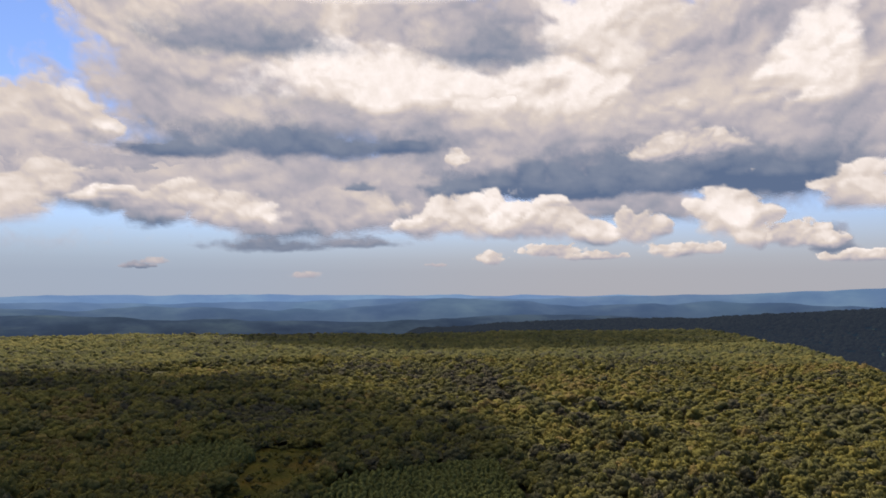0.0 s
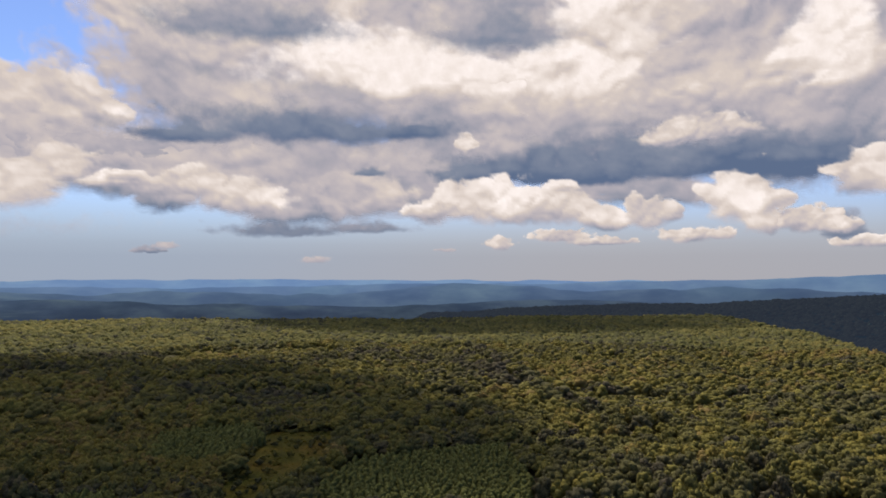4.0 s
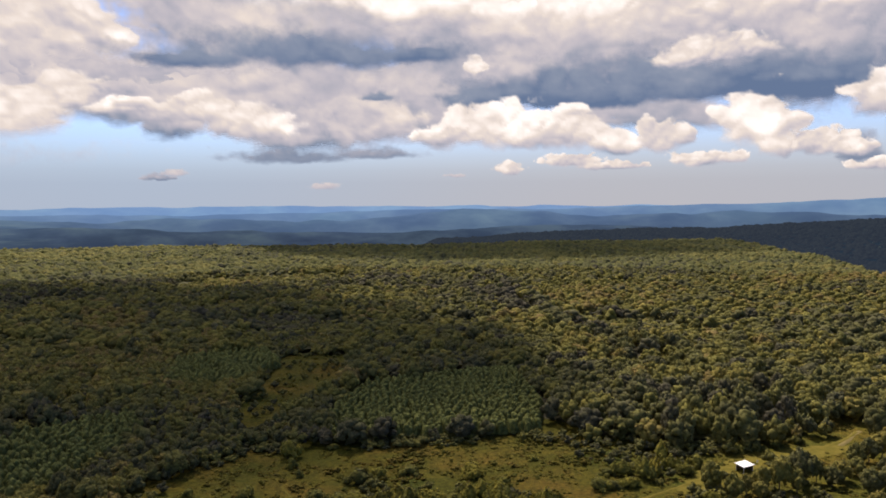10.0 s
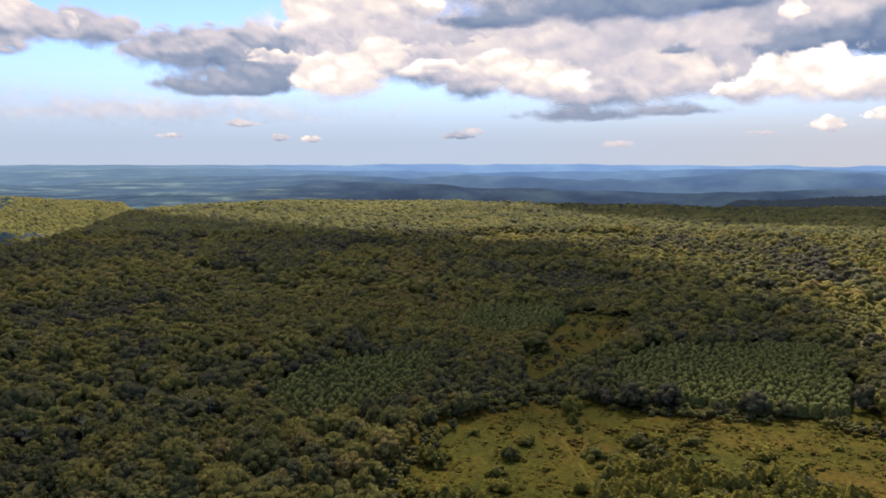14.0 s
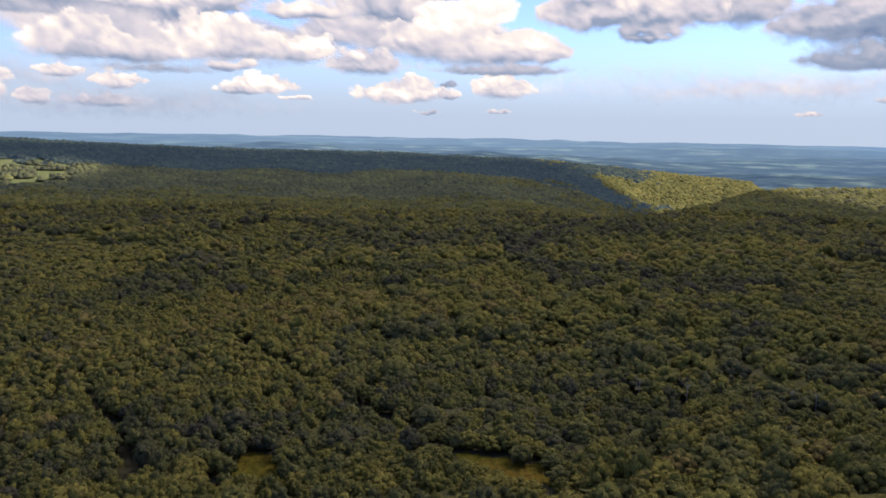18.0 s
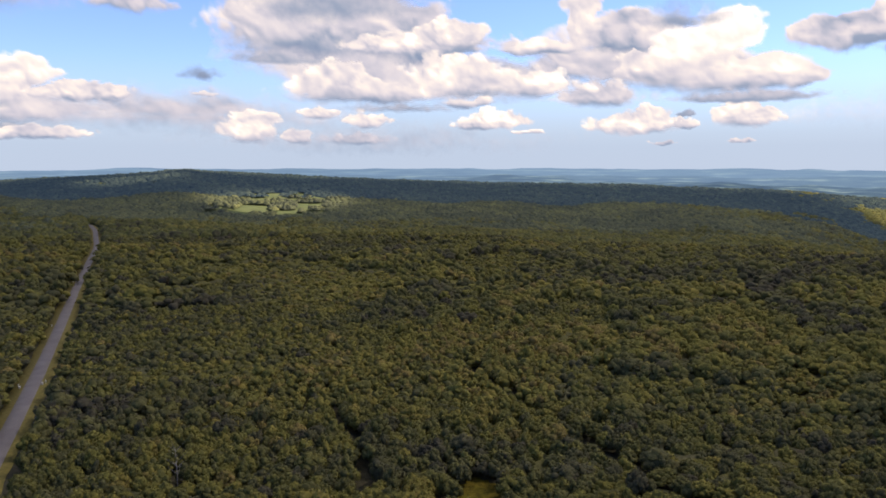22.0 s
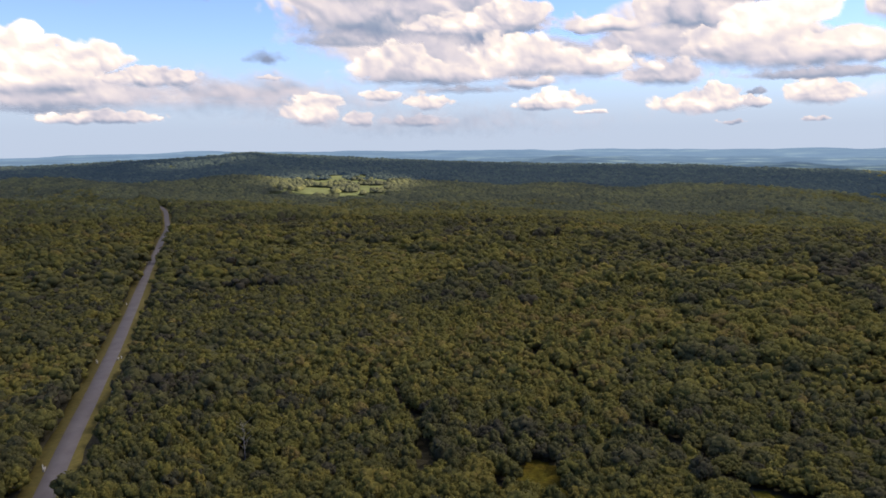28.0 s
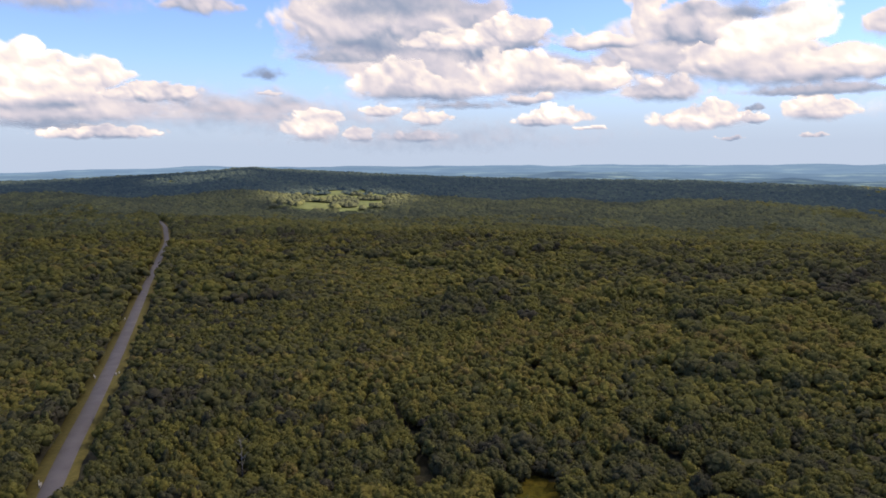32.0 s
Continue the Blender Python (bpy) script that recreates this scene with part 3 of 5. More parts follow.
def lumpy_crown(seed, lumps, leaves, size, pointed=0.0, sub=0, flat=1.0):
    """A crown of rounded leafy heads heaped into a dome, one unit high and about one unit wide."""
    rng = np.random.default_rng(seed)
    ball, tri = ico(sub)
    core = 0.395 if lumps > 5 else 0.34
    V, F, C = [], [], []
    heads, base = [], 0
    for n in range(lumps + 1):
        if n == 0:
            mid, r = np.array((0.0, 0.0, 0.47)), core
        else:
            up = 1 - 1.22 * (n - 0.5) / lumps
            a = 2.4 * n + rng.uniform(-0.35, 0.35)
            side = math.sqrt(max(0.0, 1 - up * up)) * (0.35 - 0.17 * pointed * max(up, 0)) * rng.uniform(0.86, 1.10)
            mid = np.array((side * math.cos(a), side * math.sin(a), 0.49 + (0.32 + 0.06 * pointed) * up * rng.uniform(0.88, 1.08)))
            r = rng.uniform(0.135, 0.205) * (10 / lumps) ** 0.33
        heads.append((mid, r))
        V.append(mid + ball * r * (rng.uniform(0.74, 1.24, (len(ball), 1)) if n else rng.uniform(0.90, 1.06, (len(ball), 1))) * (1, 1, 0.92))
        F.append(tri + base)
        C.append(np.full(len(ball), rng.normal(0.0, 0.035) - (0.04 if n == 0 else 0.0)))
        base += len(ball)
    if leaves:
        pick = rng.integers(1, lumps + 1, leaves)
        mids, rad = np.array([h[0] for h in heads])[pick], np.array([h[1] for h in heads])[pick]
        d = rng.normal(0, 1, (leaves, 3)) + 0.9 * (mids - (0, 0, 0.40)) / 0.3
        d /= np.linalg.norm(d, axis=1, keepdims=True)
        lv, lf = leaf_tris(rng, mids + d * (rad * rng.uniform(0.90, 1.16, leaves))[:, None], d, size)
        V.append(lv)
        F.append(lf + base)
        C.append(np.repeat(rng.normal(0.02, 0.08, leaves), 3))
    v, f, tint = np.concatenate(V), np.concatenate(F), np.concatenate(C)
    # faces buried in another head, or looking down at the ground, are left out
    tri3 = v[f]
    mid, nz = tri3.mean(1), np.cross(tri3[:, 1] - tri3[:, 0], tri3[:, 2] - tri3[:, 0])[:, 2]
    loose = np.arange(len(f)) >= len(tri) * (lumps + 1)
    buried = np.zeros(len(f), bool)
    for n, (c, r) in enumerate(heads):
        own = (np.arange(len(f)) // len(tri) == n) & ~loose
        buried |= (np.linalg.norm(mid - c, axis=1) < 0.80 * r) & ~own
    low = (mid[:, 2] < 0.30) & (nz < 0)
    f = f[loose | ~(buried | low)]
    used, back = np.unique(f, return_inverse=True)
    return v[used] * (1, 1, flat), back.reshape(-1, 3), tint[used]


def broad_crown(seed, sub, leaves, size, pointed=0.0, base=0.10):
    """A lobed crown one unit high and about one unit wide: points, triangles, and a shade of green for each point."""
    rng = np.random.default_rng(seed)
    lobes = rng.normal(0, 1, (9, 3))
    lobes[:, 2] = np.abs(lobes[:, 2]) * 0.9 - 0.25
    lobes /= np.linalg.norm(lobes, axis=1, keepdims=True)
    power = rng.uniform(0.10, 0.52, 9)

    def rho(d):
        k = np.clip(d @ lobes.T, 0, 1)
        return 0.80 + (power * k ** 7).max(axis=1) * 1.1

    def place(d, r):
        p = d * r[:, None]
        up = np.clip(p[:, 2], 0, 1)
        narrow = 1 - pointed * up ** 1.2
        half = (1 - base) / 2
        return np.column_stack([p[:, 0] * 0.5 * narrow, p[:, 1] * 0.5 * narrow, base + half + p[:, 2] * half * (1 + 0.15 * pointed)])
    v, f = ico(sub)
    core = place(v, rho(v) * 0.88 * rng.uniform(0.88, 1.10, len(v)))
    d = rng.normal(0, 1, (leaves, 3))
    d[:, 2] = np.where(d[:, 2] < -0.4, -d[:, 2], d[:, 2])
    d /= np.linalg.norm(d, axis=1, keepdims=True)
    lv, lf = leaf_tris(rng, place(d, rho(d) * rng.uniform(0.84, 1.14, leaves)), d, size)
    tint = np.concatenate([rng.uniform(-0.08, 0.04, len(v)), np.repeat(rng.normal(0.03, 0.09, leaves), 3)])
    return np.concatenate([core, lv]), np.concatenate([f, lf + len(core)]), tint


def pine_crown(seed, tiers, spokes, leaves, size):
    """A plantation pine: tiers of drooping boughs round a leader."""
    rng = np.random.default_rng(seed)
    v, f = [(0, 0, 1.0)], []
    prev = None
    for k in range(tiers):
        u = (k + 1) / tiers
        ring = []
        for s in range(spokes):
            a = 2 * math.pi * (s + 0.5 * k) / spokes + rng.uniform(-0.2, 0.2)
            r = (0.13 + 0.36 * u ** 0.65) * (1.08 if s % 2 else 0.76) * rng.uniform(0.85, 1.15)
            ring.append(len(v))
            v.append((r * math.cos(a), r * math.sin(a), 1.0 - 0.80 * u + rng.uniform(-0.03, 0.03)))
        for s in range(spokes):
            a, b = ring[s], ring[(s + 1) % spokes]
            if prev is None:
                f.append((0, a, b))
            else:
                c, d = prev[s], prev[(s + 1) % spokes]
                f += [(c, a, b), (c, b, d)]
        prev = ring
    v = np.array(v)
    u = rng.uniform(0.04, 1, leaves) ** 0.7
    a = rng.uniform(0, 2 * math.pi, leaves)
    r = (0.12 + 0.40 * u ** 0.65) * rng.uniform(0.8, 1.12, leaves)
    pos = np.column_stack([r * np.cos(a), r * np.sin(a), 1.0 - 0.80 * u])
    out = np.column_stack([np.cos(a), np.sin(a), 0.7 + 0 * a])
    lv, lf = leaf_tris(rng, pos, out, size)
    tint = np.concatenate([rng.uniform(-0.1, 0.05, len(v)), np.repeat(rng.normal(0.05, 0.12, leaves), 3)])
    return np.concatenate([v, lv]), np.concatenate([np.array(f), lf + len(v)]), tint


def planted(name, trees, forms, mat, label, category, seed):
    """Joins many trees (x, y, z, width, height, shade) into one mesh of woodland."""
    rng = np.random.default_rng(seed)
    pick = rng.integers(0, len(forms), len(trees))
    turn = rng.uniform(0, 2 * math.pi, len(trees))
    V, F, C, base = [], [], [], 0
    for k, (v, f, tint) in enumerate(forms):
        t = trees[pick == k]
        if not len(t):
            continue
        a = turn[pick == k][:, None]
        x = (v[None, :, 0] * np.cos(a) - v[None, :, 1] * np.sin(a)) * t[:, 3:4] + t[:, 0:1]
        y = (v[None, :, 0] * np.sin(a) + v[None, :, 1] * np.cos(a)) * t[:, 3:4] + t[:, 1:2]
        z = v[None, :, 2] * t[:, 4:5] + t[:, 2:3]
        V.append(np.stack([x, y, z], -1).reshape(-1, 3))
        F.append((f[None] + (np.arange(len(t)) * len(v))[:, None, None] + base).reshape(-1, 3))
        C.append((tint[None] + t[:, 5:6]).ravel())
        base += len(t) * len(v)
    if not V:
        return None
    me = mesh_of(name, np.concatenate(V), np.concatenate(F), [mat], {"tint": np.concatenate(C)}, True)
    return tagged(new(name, me), label, category, kind="stuff")


def spots(r0, r1, a0, a1, cell, seed):
    """Jittered places on a ring sector."""
    rng = np.random.default_rng(seed)
    g = np.arange(-r1, r1, cell)
    x, y = np.meshgrid(g, g)
    x = x.ravel() + rng.uniform(-0.42, 0.42, x.size) * cell
    y = y.ravel() + rng.uniform(-0.42, 0.42, y.size) * cell
    az, r = az_r(x, y)
    if a1 > 180:
        az = np.where(az < a0, az + 360, az)
    k = (r >= r0) & (r < r1) & (az >= a0) & (az < a1)
    return x[k], y[k]


GLADE_FRONT = [(0.955 * x, 0.955 * y) for x, y in GLADE]
OPEN = [MEADOW, GLADE, GLADE_FRONT, FIELD, GAP_A, GAP_B, GAP_C]
PINE_BLOCKS = [PINES_NEAR, PINES_MID, PINES_WEST]


VERGE_SIDE = [(x - 0.7, y + 2.3) for x, y in ROAD]


DEAD_SPOTS = [(-206, 154), (-196, 166), (-174, 200), (-180, 196), (-206, -60), (-216, -63)]


def wooded(x, y):
    ok = np.ones(np.shape(x), bool)
    for p in OPEN + PINE_BLOCKS:
        ok &= ~inside(x, y, p)
    ok &= (from_line(x, y, ROAD) > 6.8) & (from_line(x, y, VERGE_SIDE) > 7.2)
    ok &= from_line(x, y, LANE) > np.where(x > 84, 7.0, 4.5)
    ok &= ~inside(x, y, SHELTER_EAST)
    ok &= from_line(x, y, BREAK_A) > 3.1 + 2.0 * (grid_noise(x / 14, y / 14, 17) - 0.5)
    ok &= from_line(x, y, BREAK_B) > 2.2 + 1.6 * (grid_noise(x / 14, y / 14, 18) - 0.5)
    ok &= from_line(x, y, BREAK_C) > 4.2 + 6.0 * (grid_noise(x / 22, y / 22, 15) - 0.3)
    ok &= ~(inside(x, y, SHELTER_SOUTH) & (grid_noise(x / 7, y / 7, 31) < 0.72))
    for dx, dy in DEAD_SPOTS:
        ok &= np.hypot(x - 0.985 * dx, y - 0.985 * dy) > 4.5
    ok &= (np.hypot(x - 92, y - 244) > 8) & (from_line(x, y, [(92, 244), (76, 202)]) > 6.0)
    return ok


def pasture_free(x, y):
    """True where trees stand, also the lone ones of the pastures."""
    field = inside(x, y, FAR_MEADOW) | inside(x * 1.03, y * 1.03, FAR_MEADOW) | inside(x * 1.06, y * 1.06, FAR_MEADOW) | inside(x, y, HILL_MEADOW)
    return ~(field & (grid_noise(x / 26, y / 26, 6) < np.where(y < -500, 0.52, 0.70)))


def mosaic(x, y, size, seed):
    """Stands of one age and kind: four numbers in 0..1 for the stand that each place belongs to."""
    u = x / size + 0.9 * (fbm(x / size * 1.7, y / size * 1.7, seed, 3) - 0.5)
    v = y / size + 0.9 * (fbm(x / size * 1.7 + 20, y / size * 1.7, seed + 1, 3) - 0.5)
    i, j = np.floor(u).astype(np.int64), np.floor(v).astype(np.int64)
    best, ids = np.full(u.shape, 9.0), np.zeros(u.shape, np.int64)
    for a in (-1, 0, 1):
        for b in (-1, 0, 1):
            ci, cj = i + a, j + b
            h = (ci * 374761393 + cj * 668265263 + seed * 974634541) & 0xFFFFFFFF
            h = ((h ^ (h >> 13)) * 1274126177) & 0xFFFFFFFF
            d = (u - ci - (h & 0xFFFF) / 65535.0) ** 2 + (v - cj - ((h >> 16) & 0xFFFF) / 65535.0) ** 2
            ids = np.where(d < best, h, ids)
            best = np.minimum(best, d)
    out = []
    for n in range(4):
        q = ((ids ^ (n * 2654435761)) * 2246822519) & 0xFFFFFFFF
        out.append(((q ^ (q >> 15)) & 0xFFFF) / 65535.0)
    return out


def grown(x, y):
    """Where old trees with wide crowns stand, and where the wood is young and dense."""
    az, r = az_r(x, y)
    age = mosaic(x, y, 78.0, 5)[0]
    lean = 0.30 * smooth(36, 44, az) * smooth(80, 70, az) * smooth(250, 330, r) + 0.30 * smooth(2, -8, az) * smooth(300, 360, r)
    lean = lean + 0.22 * smooth(420, 560, r) - 0.42 * smooth(72, 80, az) * smooth(520, 400, r) - 0.30 * smooth(56, 62, az) * smooth(340, 270, r)
    lean = lean - 0.35 * smooth(470, 420, r) * smooth(34, 26, az) * smooth(-4, 2, az)
    return age + lean + 0.25 * (fbm(x / 40, y / 40, 19, 3) - 0.5) > 0.52


def stand(x, y, cell, seed, old=False, fat=1.40):
    """Sizes and shades for broadleaf trees at these places."""
    rng = np.random.default_rng(seed)
    n = len(x)
    big = smooth(0.28, 0.72, fbm(x / 75 + 50, y / 75 + 50, 21, 4))
    age, kind, hue, gap = mosaic(x, y, 78.0, 5)
    w = cell * fat * rng.uniform(0.72, 1.28, n) * (0.90 + 0.18 * big)
    if old:
        h = 8.6 + 2.0 * big + 1.6 * kind + rng.normal(0, 1.3, n)
    else:
        h = 4.6 + 1.6 * big + 2.2 * age + rng.normal(0, 0.6, n)
        emergent = rng.random(n) < 0.04
        w, h = np.where(emergent, w * 1.5, w), np.where(emergent, h * 1.35, h)
    grove = np.exp(-((x - 112) ** 2 + (y - 292) ** 2) / 48 ** 2)
    creek = np.exp(-(from_line(x, y, BREAK_C) / 17) ** 2) * smooth(0.05, 0.40, grid_noise(x / 30 + 7, y / 30, 16))
    w, h = w * (1 - 0.26 * grove + 0.20 * creek), h * (1 + 0.42 * grove + 0.25 * creek)
    low = inside(x * 1.10, y * 1.10, GLADE) | inside(x * 1.05, y * 1.05, FIELD)
    h = np.clip(np.where(low, np.minimum(h, 3.6), h), 2.6, 15)
    w = np.where(low, np.minimum(w, 4.0), w)
    south = inside(x, y, SHELTER_SOUTH)
    w, h = np.where(south, np.minimum(w, 4.6), w), np.where(south, np.minimum(h, 5.2), h)
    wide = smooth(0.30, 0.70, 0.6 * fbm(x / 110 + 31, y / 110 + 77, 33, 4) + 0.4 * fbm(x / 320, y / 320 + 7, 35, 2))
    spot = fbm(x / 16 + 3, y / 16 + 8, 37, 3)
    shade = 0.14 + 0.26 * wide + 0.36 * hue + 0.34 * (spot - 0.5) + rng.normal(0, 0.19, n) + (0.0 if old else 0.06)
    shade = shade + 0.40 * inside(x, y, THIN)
    # tint darker along BREAK_C and grove; far eastern trees lightened to stand for sunlight
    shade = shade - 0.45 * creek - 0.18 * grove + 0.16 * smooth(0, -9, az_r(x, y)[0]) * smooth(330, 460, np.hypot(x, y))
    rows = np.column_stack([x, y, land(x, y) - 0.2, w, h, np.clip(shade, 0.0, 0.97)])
    return rows[rng.random(n) > (0.04 if old else 0.02)]


def stands(r0, r1, a0, a1, young, old, seed, keep):
    """Young and old trees of a ring sector, each on its own spacing."""
    out = []
    for cell, is_old in ((young, False), (old, True)):
        x, y = spots(r0, r1, a0, a1, cell, seed + 500 * is_old)
        k = keep(x, y)
        x, y = x[k], y[k]
        k = grown(x, y) == is_old
        out.append(stand(x[k], y[k], cell, seed + 1 + 500 * is_old, is_old))
    return out


def wood_split(name, trees, forms, near_mat, label, seed):
    """Plants trees in two tints, the painted haze-blue one growing commoner toward the west and the valley."""
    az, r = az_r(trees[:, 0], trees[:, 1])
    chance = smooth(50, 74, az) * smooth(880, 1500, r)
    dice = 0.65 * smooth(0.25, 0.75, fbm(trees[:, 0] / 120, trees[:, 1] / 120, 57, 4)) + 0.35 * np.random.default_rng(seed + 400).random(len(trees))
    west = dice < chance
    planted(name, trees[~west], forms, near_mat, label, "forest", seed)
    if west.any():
        planted(name, trees[west], forms, M_BROAD_HAZED, label + ", tinted blue for haze in the west", "forest", seed + 200)


def far_crown(seed, sides=5):
    """A far tree: a few uneven facets."""
    rng = np.random.default_rng(seed)
    v = [(0, 0, 1.0)]
    for r, z in ((0.34, 0.82), (0.52, 0.40)):
        for s in range(sides):
            t = 2 * math.pi * s / sides + rng.uniform(-0.3, 0.3)
            q = r * rng.uniform(0.75, 1.25)
            v.append((q * math.cos(t), q * math.sin(t), z + rng.uniform(-0.10, 0.10)))
    f = []
    for s in range(sides):
        n = (s + 1) % sides
        f += [(0, 1 + s, 1 + n), (1 + s, 1 + sides + s, 1 + sides + n), (1 + s, 1 + sides + n, 1 + n)]
    return np.array(v), np.array(f), rng.normal(0, 0.05, len(v))


NEAR_FORMS = [lumpy_crown(100 + k, 6, 60, 0.080, p) for k, p in enumerate((0.15, 0.6, 0.3, 0.9, 0.4, 0.1, 0.7))]
NEAR_OLD = [lumpy_crown(150 + k, 20, 210, 0.044, p) for k, p in enumerate((0.0, 0.3, 0.1, 0.5, 0.2))]
MID_FORMS = [lumpy_crown(200 + k, 4, 20, 0.105, p) for k, p in enumerate((0.15, 0.6, 0.3, 0.8, 0.4))]
MID_OLD = [lumpy_crown(250 + k, 12, 60, 0.068, p) for k, p in enumerate((0.0, 0.3, 0.1, 0.4, 0.2))]
LOW_FORMS = [lumpy_crown(300 + k, 2, 5, 0.17, p) for k, p in enumerate((0.0, 0.4, 0.2, 0.6))]
LOW_OLD = [lumpy_crown(350 + k, 4, 9, 0.14, p) for k, p in enumerate((0.0, 0.3, 0.1, 0.2))]
FAR_FORMS = [far_crown(400 + k) for k in range(8)]
FAR_OLD = [far_crown(450 + k, 6) for k in range(8)]

SIDE = (-33.0, 130.0)
near, near_old = stands(140, 262, *SIDE, 4.3, 7.6, 1, wooded)
near = np.concatenate([near, near_old])
order = np.argsort(np.hypot(near[:, 0], near[:, 1]))
az_near = az_r(near[:, 0], near[:, 1])[0]
wide = order[(az_near[order] > -29) & (az_near[order] < 119) & (np.hypot(near[order, 0], near[order, 1]) > 168)]
single = wide[:300]
rest = near[np.setdiff1d(np.arange(len(near)), single)]
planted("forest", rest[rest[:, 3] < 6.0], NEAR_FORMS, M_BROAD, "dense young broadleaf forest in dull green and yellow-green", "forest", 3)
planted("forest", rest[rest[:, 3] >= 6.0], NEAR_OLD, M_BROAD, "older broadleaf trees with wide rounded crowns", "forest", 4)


def thin_wood(x, y):
    return wooded(x, y) & ~(inside(x, y, THIN) & (grid_noise(x / 9, y / 9, 4) > 0.72))


def understory(r0, r1, cell, seed):
    """The closed leafy layer of saplings below the crowns, as one uneven sheet."""
    g = np.arange(-r1, r1, cell)
    x, y = np.meshgrid(g, g)
    rng = np.random.default_rng(seed)
    x, y = x + rng.uniform(-0.4, 0.4, x.shape) * cell, y + rng.uniform(-0.4, 0.4, y.shape) * cell
    az, r = az_r(x, y)
    keep = (r > r0) & (r < r1) & (az > SIDE[0]) & (az < SIDE[1])
    px, py = x[keep], y[keep]
    ok = np.ones(len(px), bool)
    for dx, dy in ((0, 0), (6, 0), (-6, 0), (0, 6), (0, -6)):
        ok &= thin_wood(px + dx, py + dy)
    keep[keep] = ok
    lift = np.where(grown(x, y), 4.2, 2.6) + 1.1 * rng.normal(0, 1, x.shape).clip(-1.2, 1.4)
    z = land(x, y) + np.where(np.hypot(x - 112, y - 292) < 40, 2.0, lift)
    ny, nx = x.shape
    i, j = np.meshgrid(np.arange(ny - 1), np.arange(nx - 1), indexing="ij")
    q = np.stack([i * nx + j, i * nx + j + 1, (i + 1) * nx + j + 1, (i + 1) * nx + j], -1).reshape(-1, 4)
    q = q[keep.ravel()[q].all(1)]
    used, inv = np.unique(q, return_inverse=True)
    v = np.stack([x.ravel(), y.ravel(), z.ravel()], 1)[used]
    tint = 0.34 + 0.5 * (fbm(v[:, 0] / 30, v[:, 1] / 30, seed, 3) - 0.5) + rng.normal(0, 0.12, len(v))
    tagged(new("understory", mesh_of("understory", v, inv.reshape(-1, 4), [M_BROAD], {"tint": np.clip(tint, 0, 1)})), "leafy understory of saplings below the forest's crowns", "undergrowth", kind="stuff")


def off_road(x, y):
    return (from_line(x, y, ROAD) > 9) & pasture_free(x, y)


for a0, a1, s in ((-33, 20, 10), (20, 60, 20), (60, 130, 30)):
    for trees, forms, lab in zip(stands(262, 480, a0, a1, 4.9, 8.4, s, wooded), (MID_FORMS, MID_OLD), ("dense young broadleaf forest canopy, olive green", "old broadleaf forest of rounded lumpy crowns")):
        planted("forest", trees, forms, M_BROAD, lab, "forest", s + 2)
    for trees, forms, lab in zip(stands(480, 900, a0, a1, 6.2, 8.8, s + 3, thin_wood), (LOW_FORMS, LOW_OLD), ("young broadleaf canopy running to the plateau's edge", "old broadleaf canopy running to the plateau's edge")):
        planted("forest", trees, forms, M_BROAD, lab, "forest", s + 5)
    x, y = spots(900, 1250, a0, a1, 7.6, s + 9)
    k = off_road(x, y)
    wood_split("forest", stand(x[k], y[k], 7.6, s + 9, True, 1.62), FAR_OLD, M_BROAD_FAR, "far forest canopy near the plateau's edge", s + 9)
    x, y = spots(1250, 1700, a0, a1, 8.6, s + 6)
    k = off_road(x, y)
    wood_split("forest", stand(x[k], y[k], 8.6, s + 7, True, 1.70), FAR_FORMS, M_BROAD_FAR, "far forest canopy on the plateau and the valley's slope", s + 8)
understory(140, 480, 3.6, 201)
understory(480, 900, 6.0, 202)
x, y = spots(1700, 2420, 43, 124, 9.8, 50)
k = pasture_free(x, y)
trees = stand(x[k], y[k], 9.8, 51, True, 1.75)
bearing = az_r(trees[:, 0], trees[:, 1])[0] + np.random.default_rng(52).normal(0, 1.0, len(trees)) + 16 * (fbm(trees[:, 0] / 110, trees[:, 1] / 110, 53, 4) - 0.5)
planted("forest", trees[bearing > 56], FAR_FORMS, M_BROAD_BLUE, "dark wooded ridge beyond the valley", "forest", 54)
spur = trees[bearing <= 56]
# tint lightened to add to the sun that falls through the gap
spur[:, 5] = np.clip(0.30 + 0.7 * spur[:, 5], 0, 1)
planted("forest", spur, FAR_FORMS, M_BROAD_FAR, "green wooded spur beyond the ravine, sunlit and lightened in its tint", "forest", 55)
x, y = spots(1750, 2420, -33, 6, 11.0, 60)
planted("forest", stand(x, y, 11.0, 61, True, 1.75), FAR_FORMS, M_SHADED_WOOD, "wooded hill beyond the plateau's edge, darkened for cloud shade", "forest", 62)
x, y = spots(0, 60, -180, 180, 4.0, 76)
k = wooded(x, y)
planted("forest", stand(x[k], y[k], 4.0, 77, False), LOW_FORMS, M_BROAD, "young broadleaf forest straight under the drone", "forest", 78)
x, y = spots(60, 140, -180, 180, 5.2, 70)
k = wooded(x, y)
planted("forest", stand(x[k], y[k], 5.2, 71), LOW_FORMS, M_BROAD, "broadleaf forest under the drone", "forest", 72)
x, y = spots(140, 620, 130, 327, 8.0, 73)
k = wooded(x, y)
planted("forest", stand(x[k], y[k], 8.0, 74, True, 1.3), FAR_FORMS, M_BROAD, "broadleaf forest going on all round", "forest", 75)


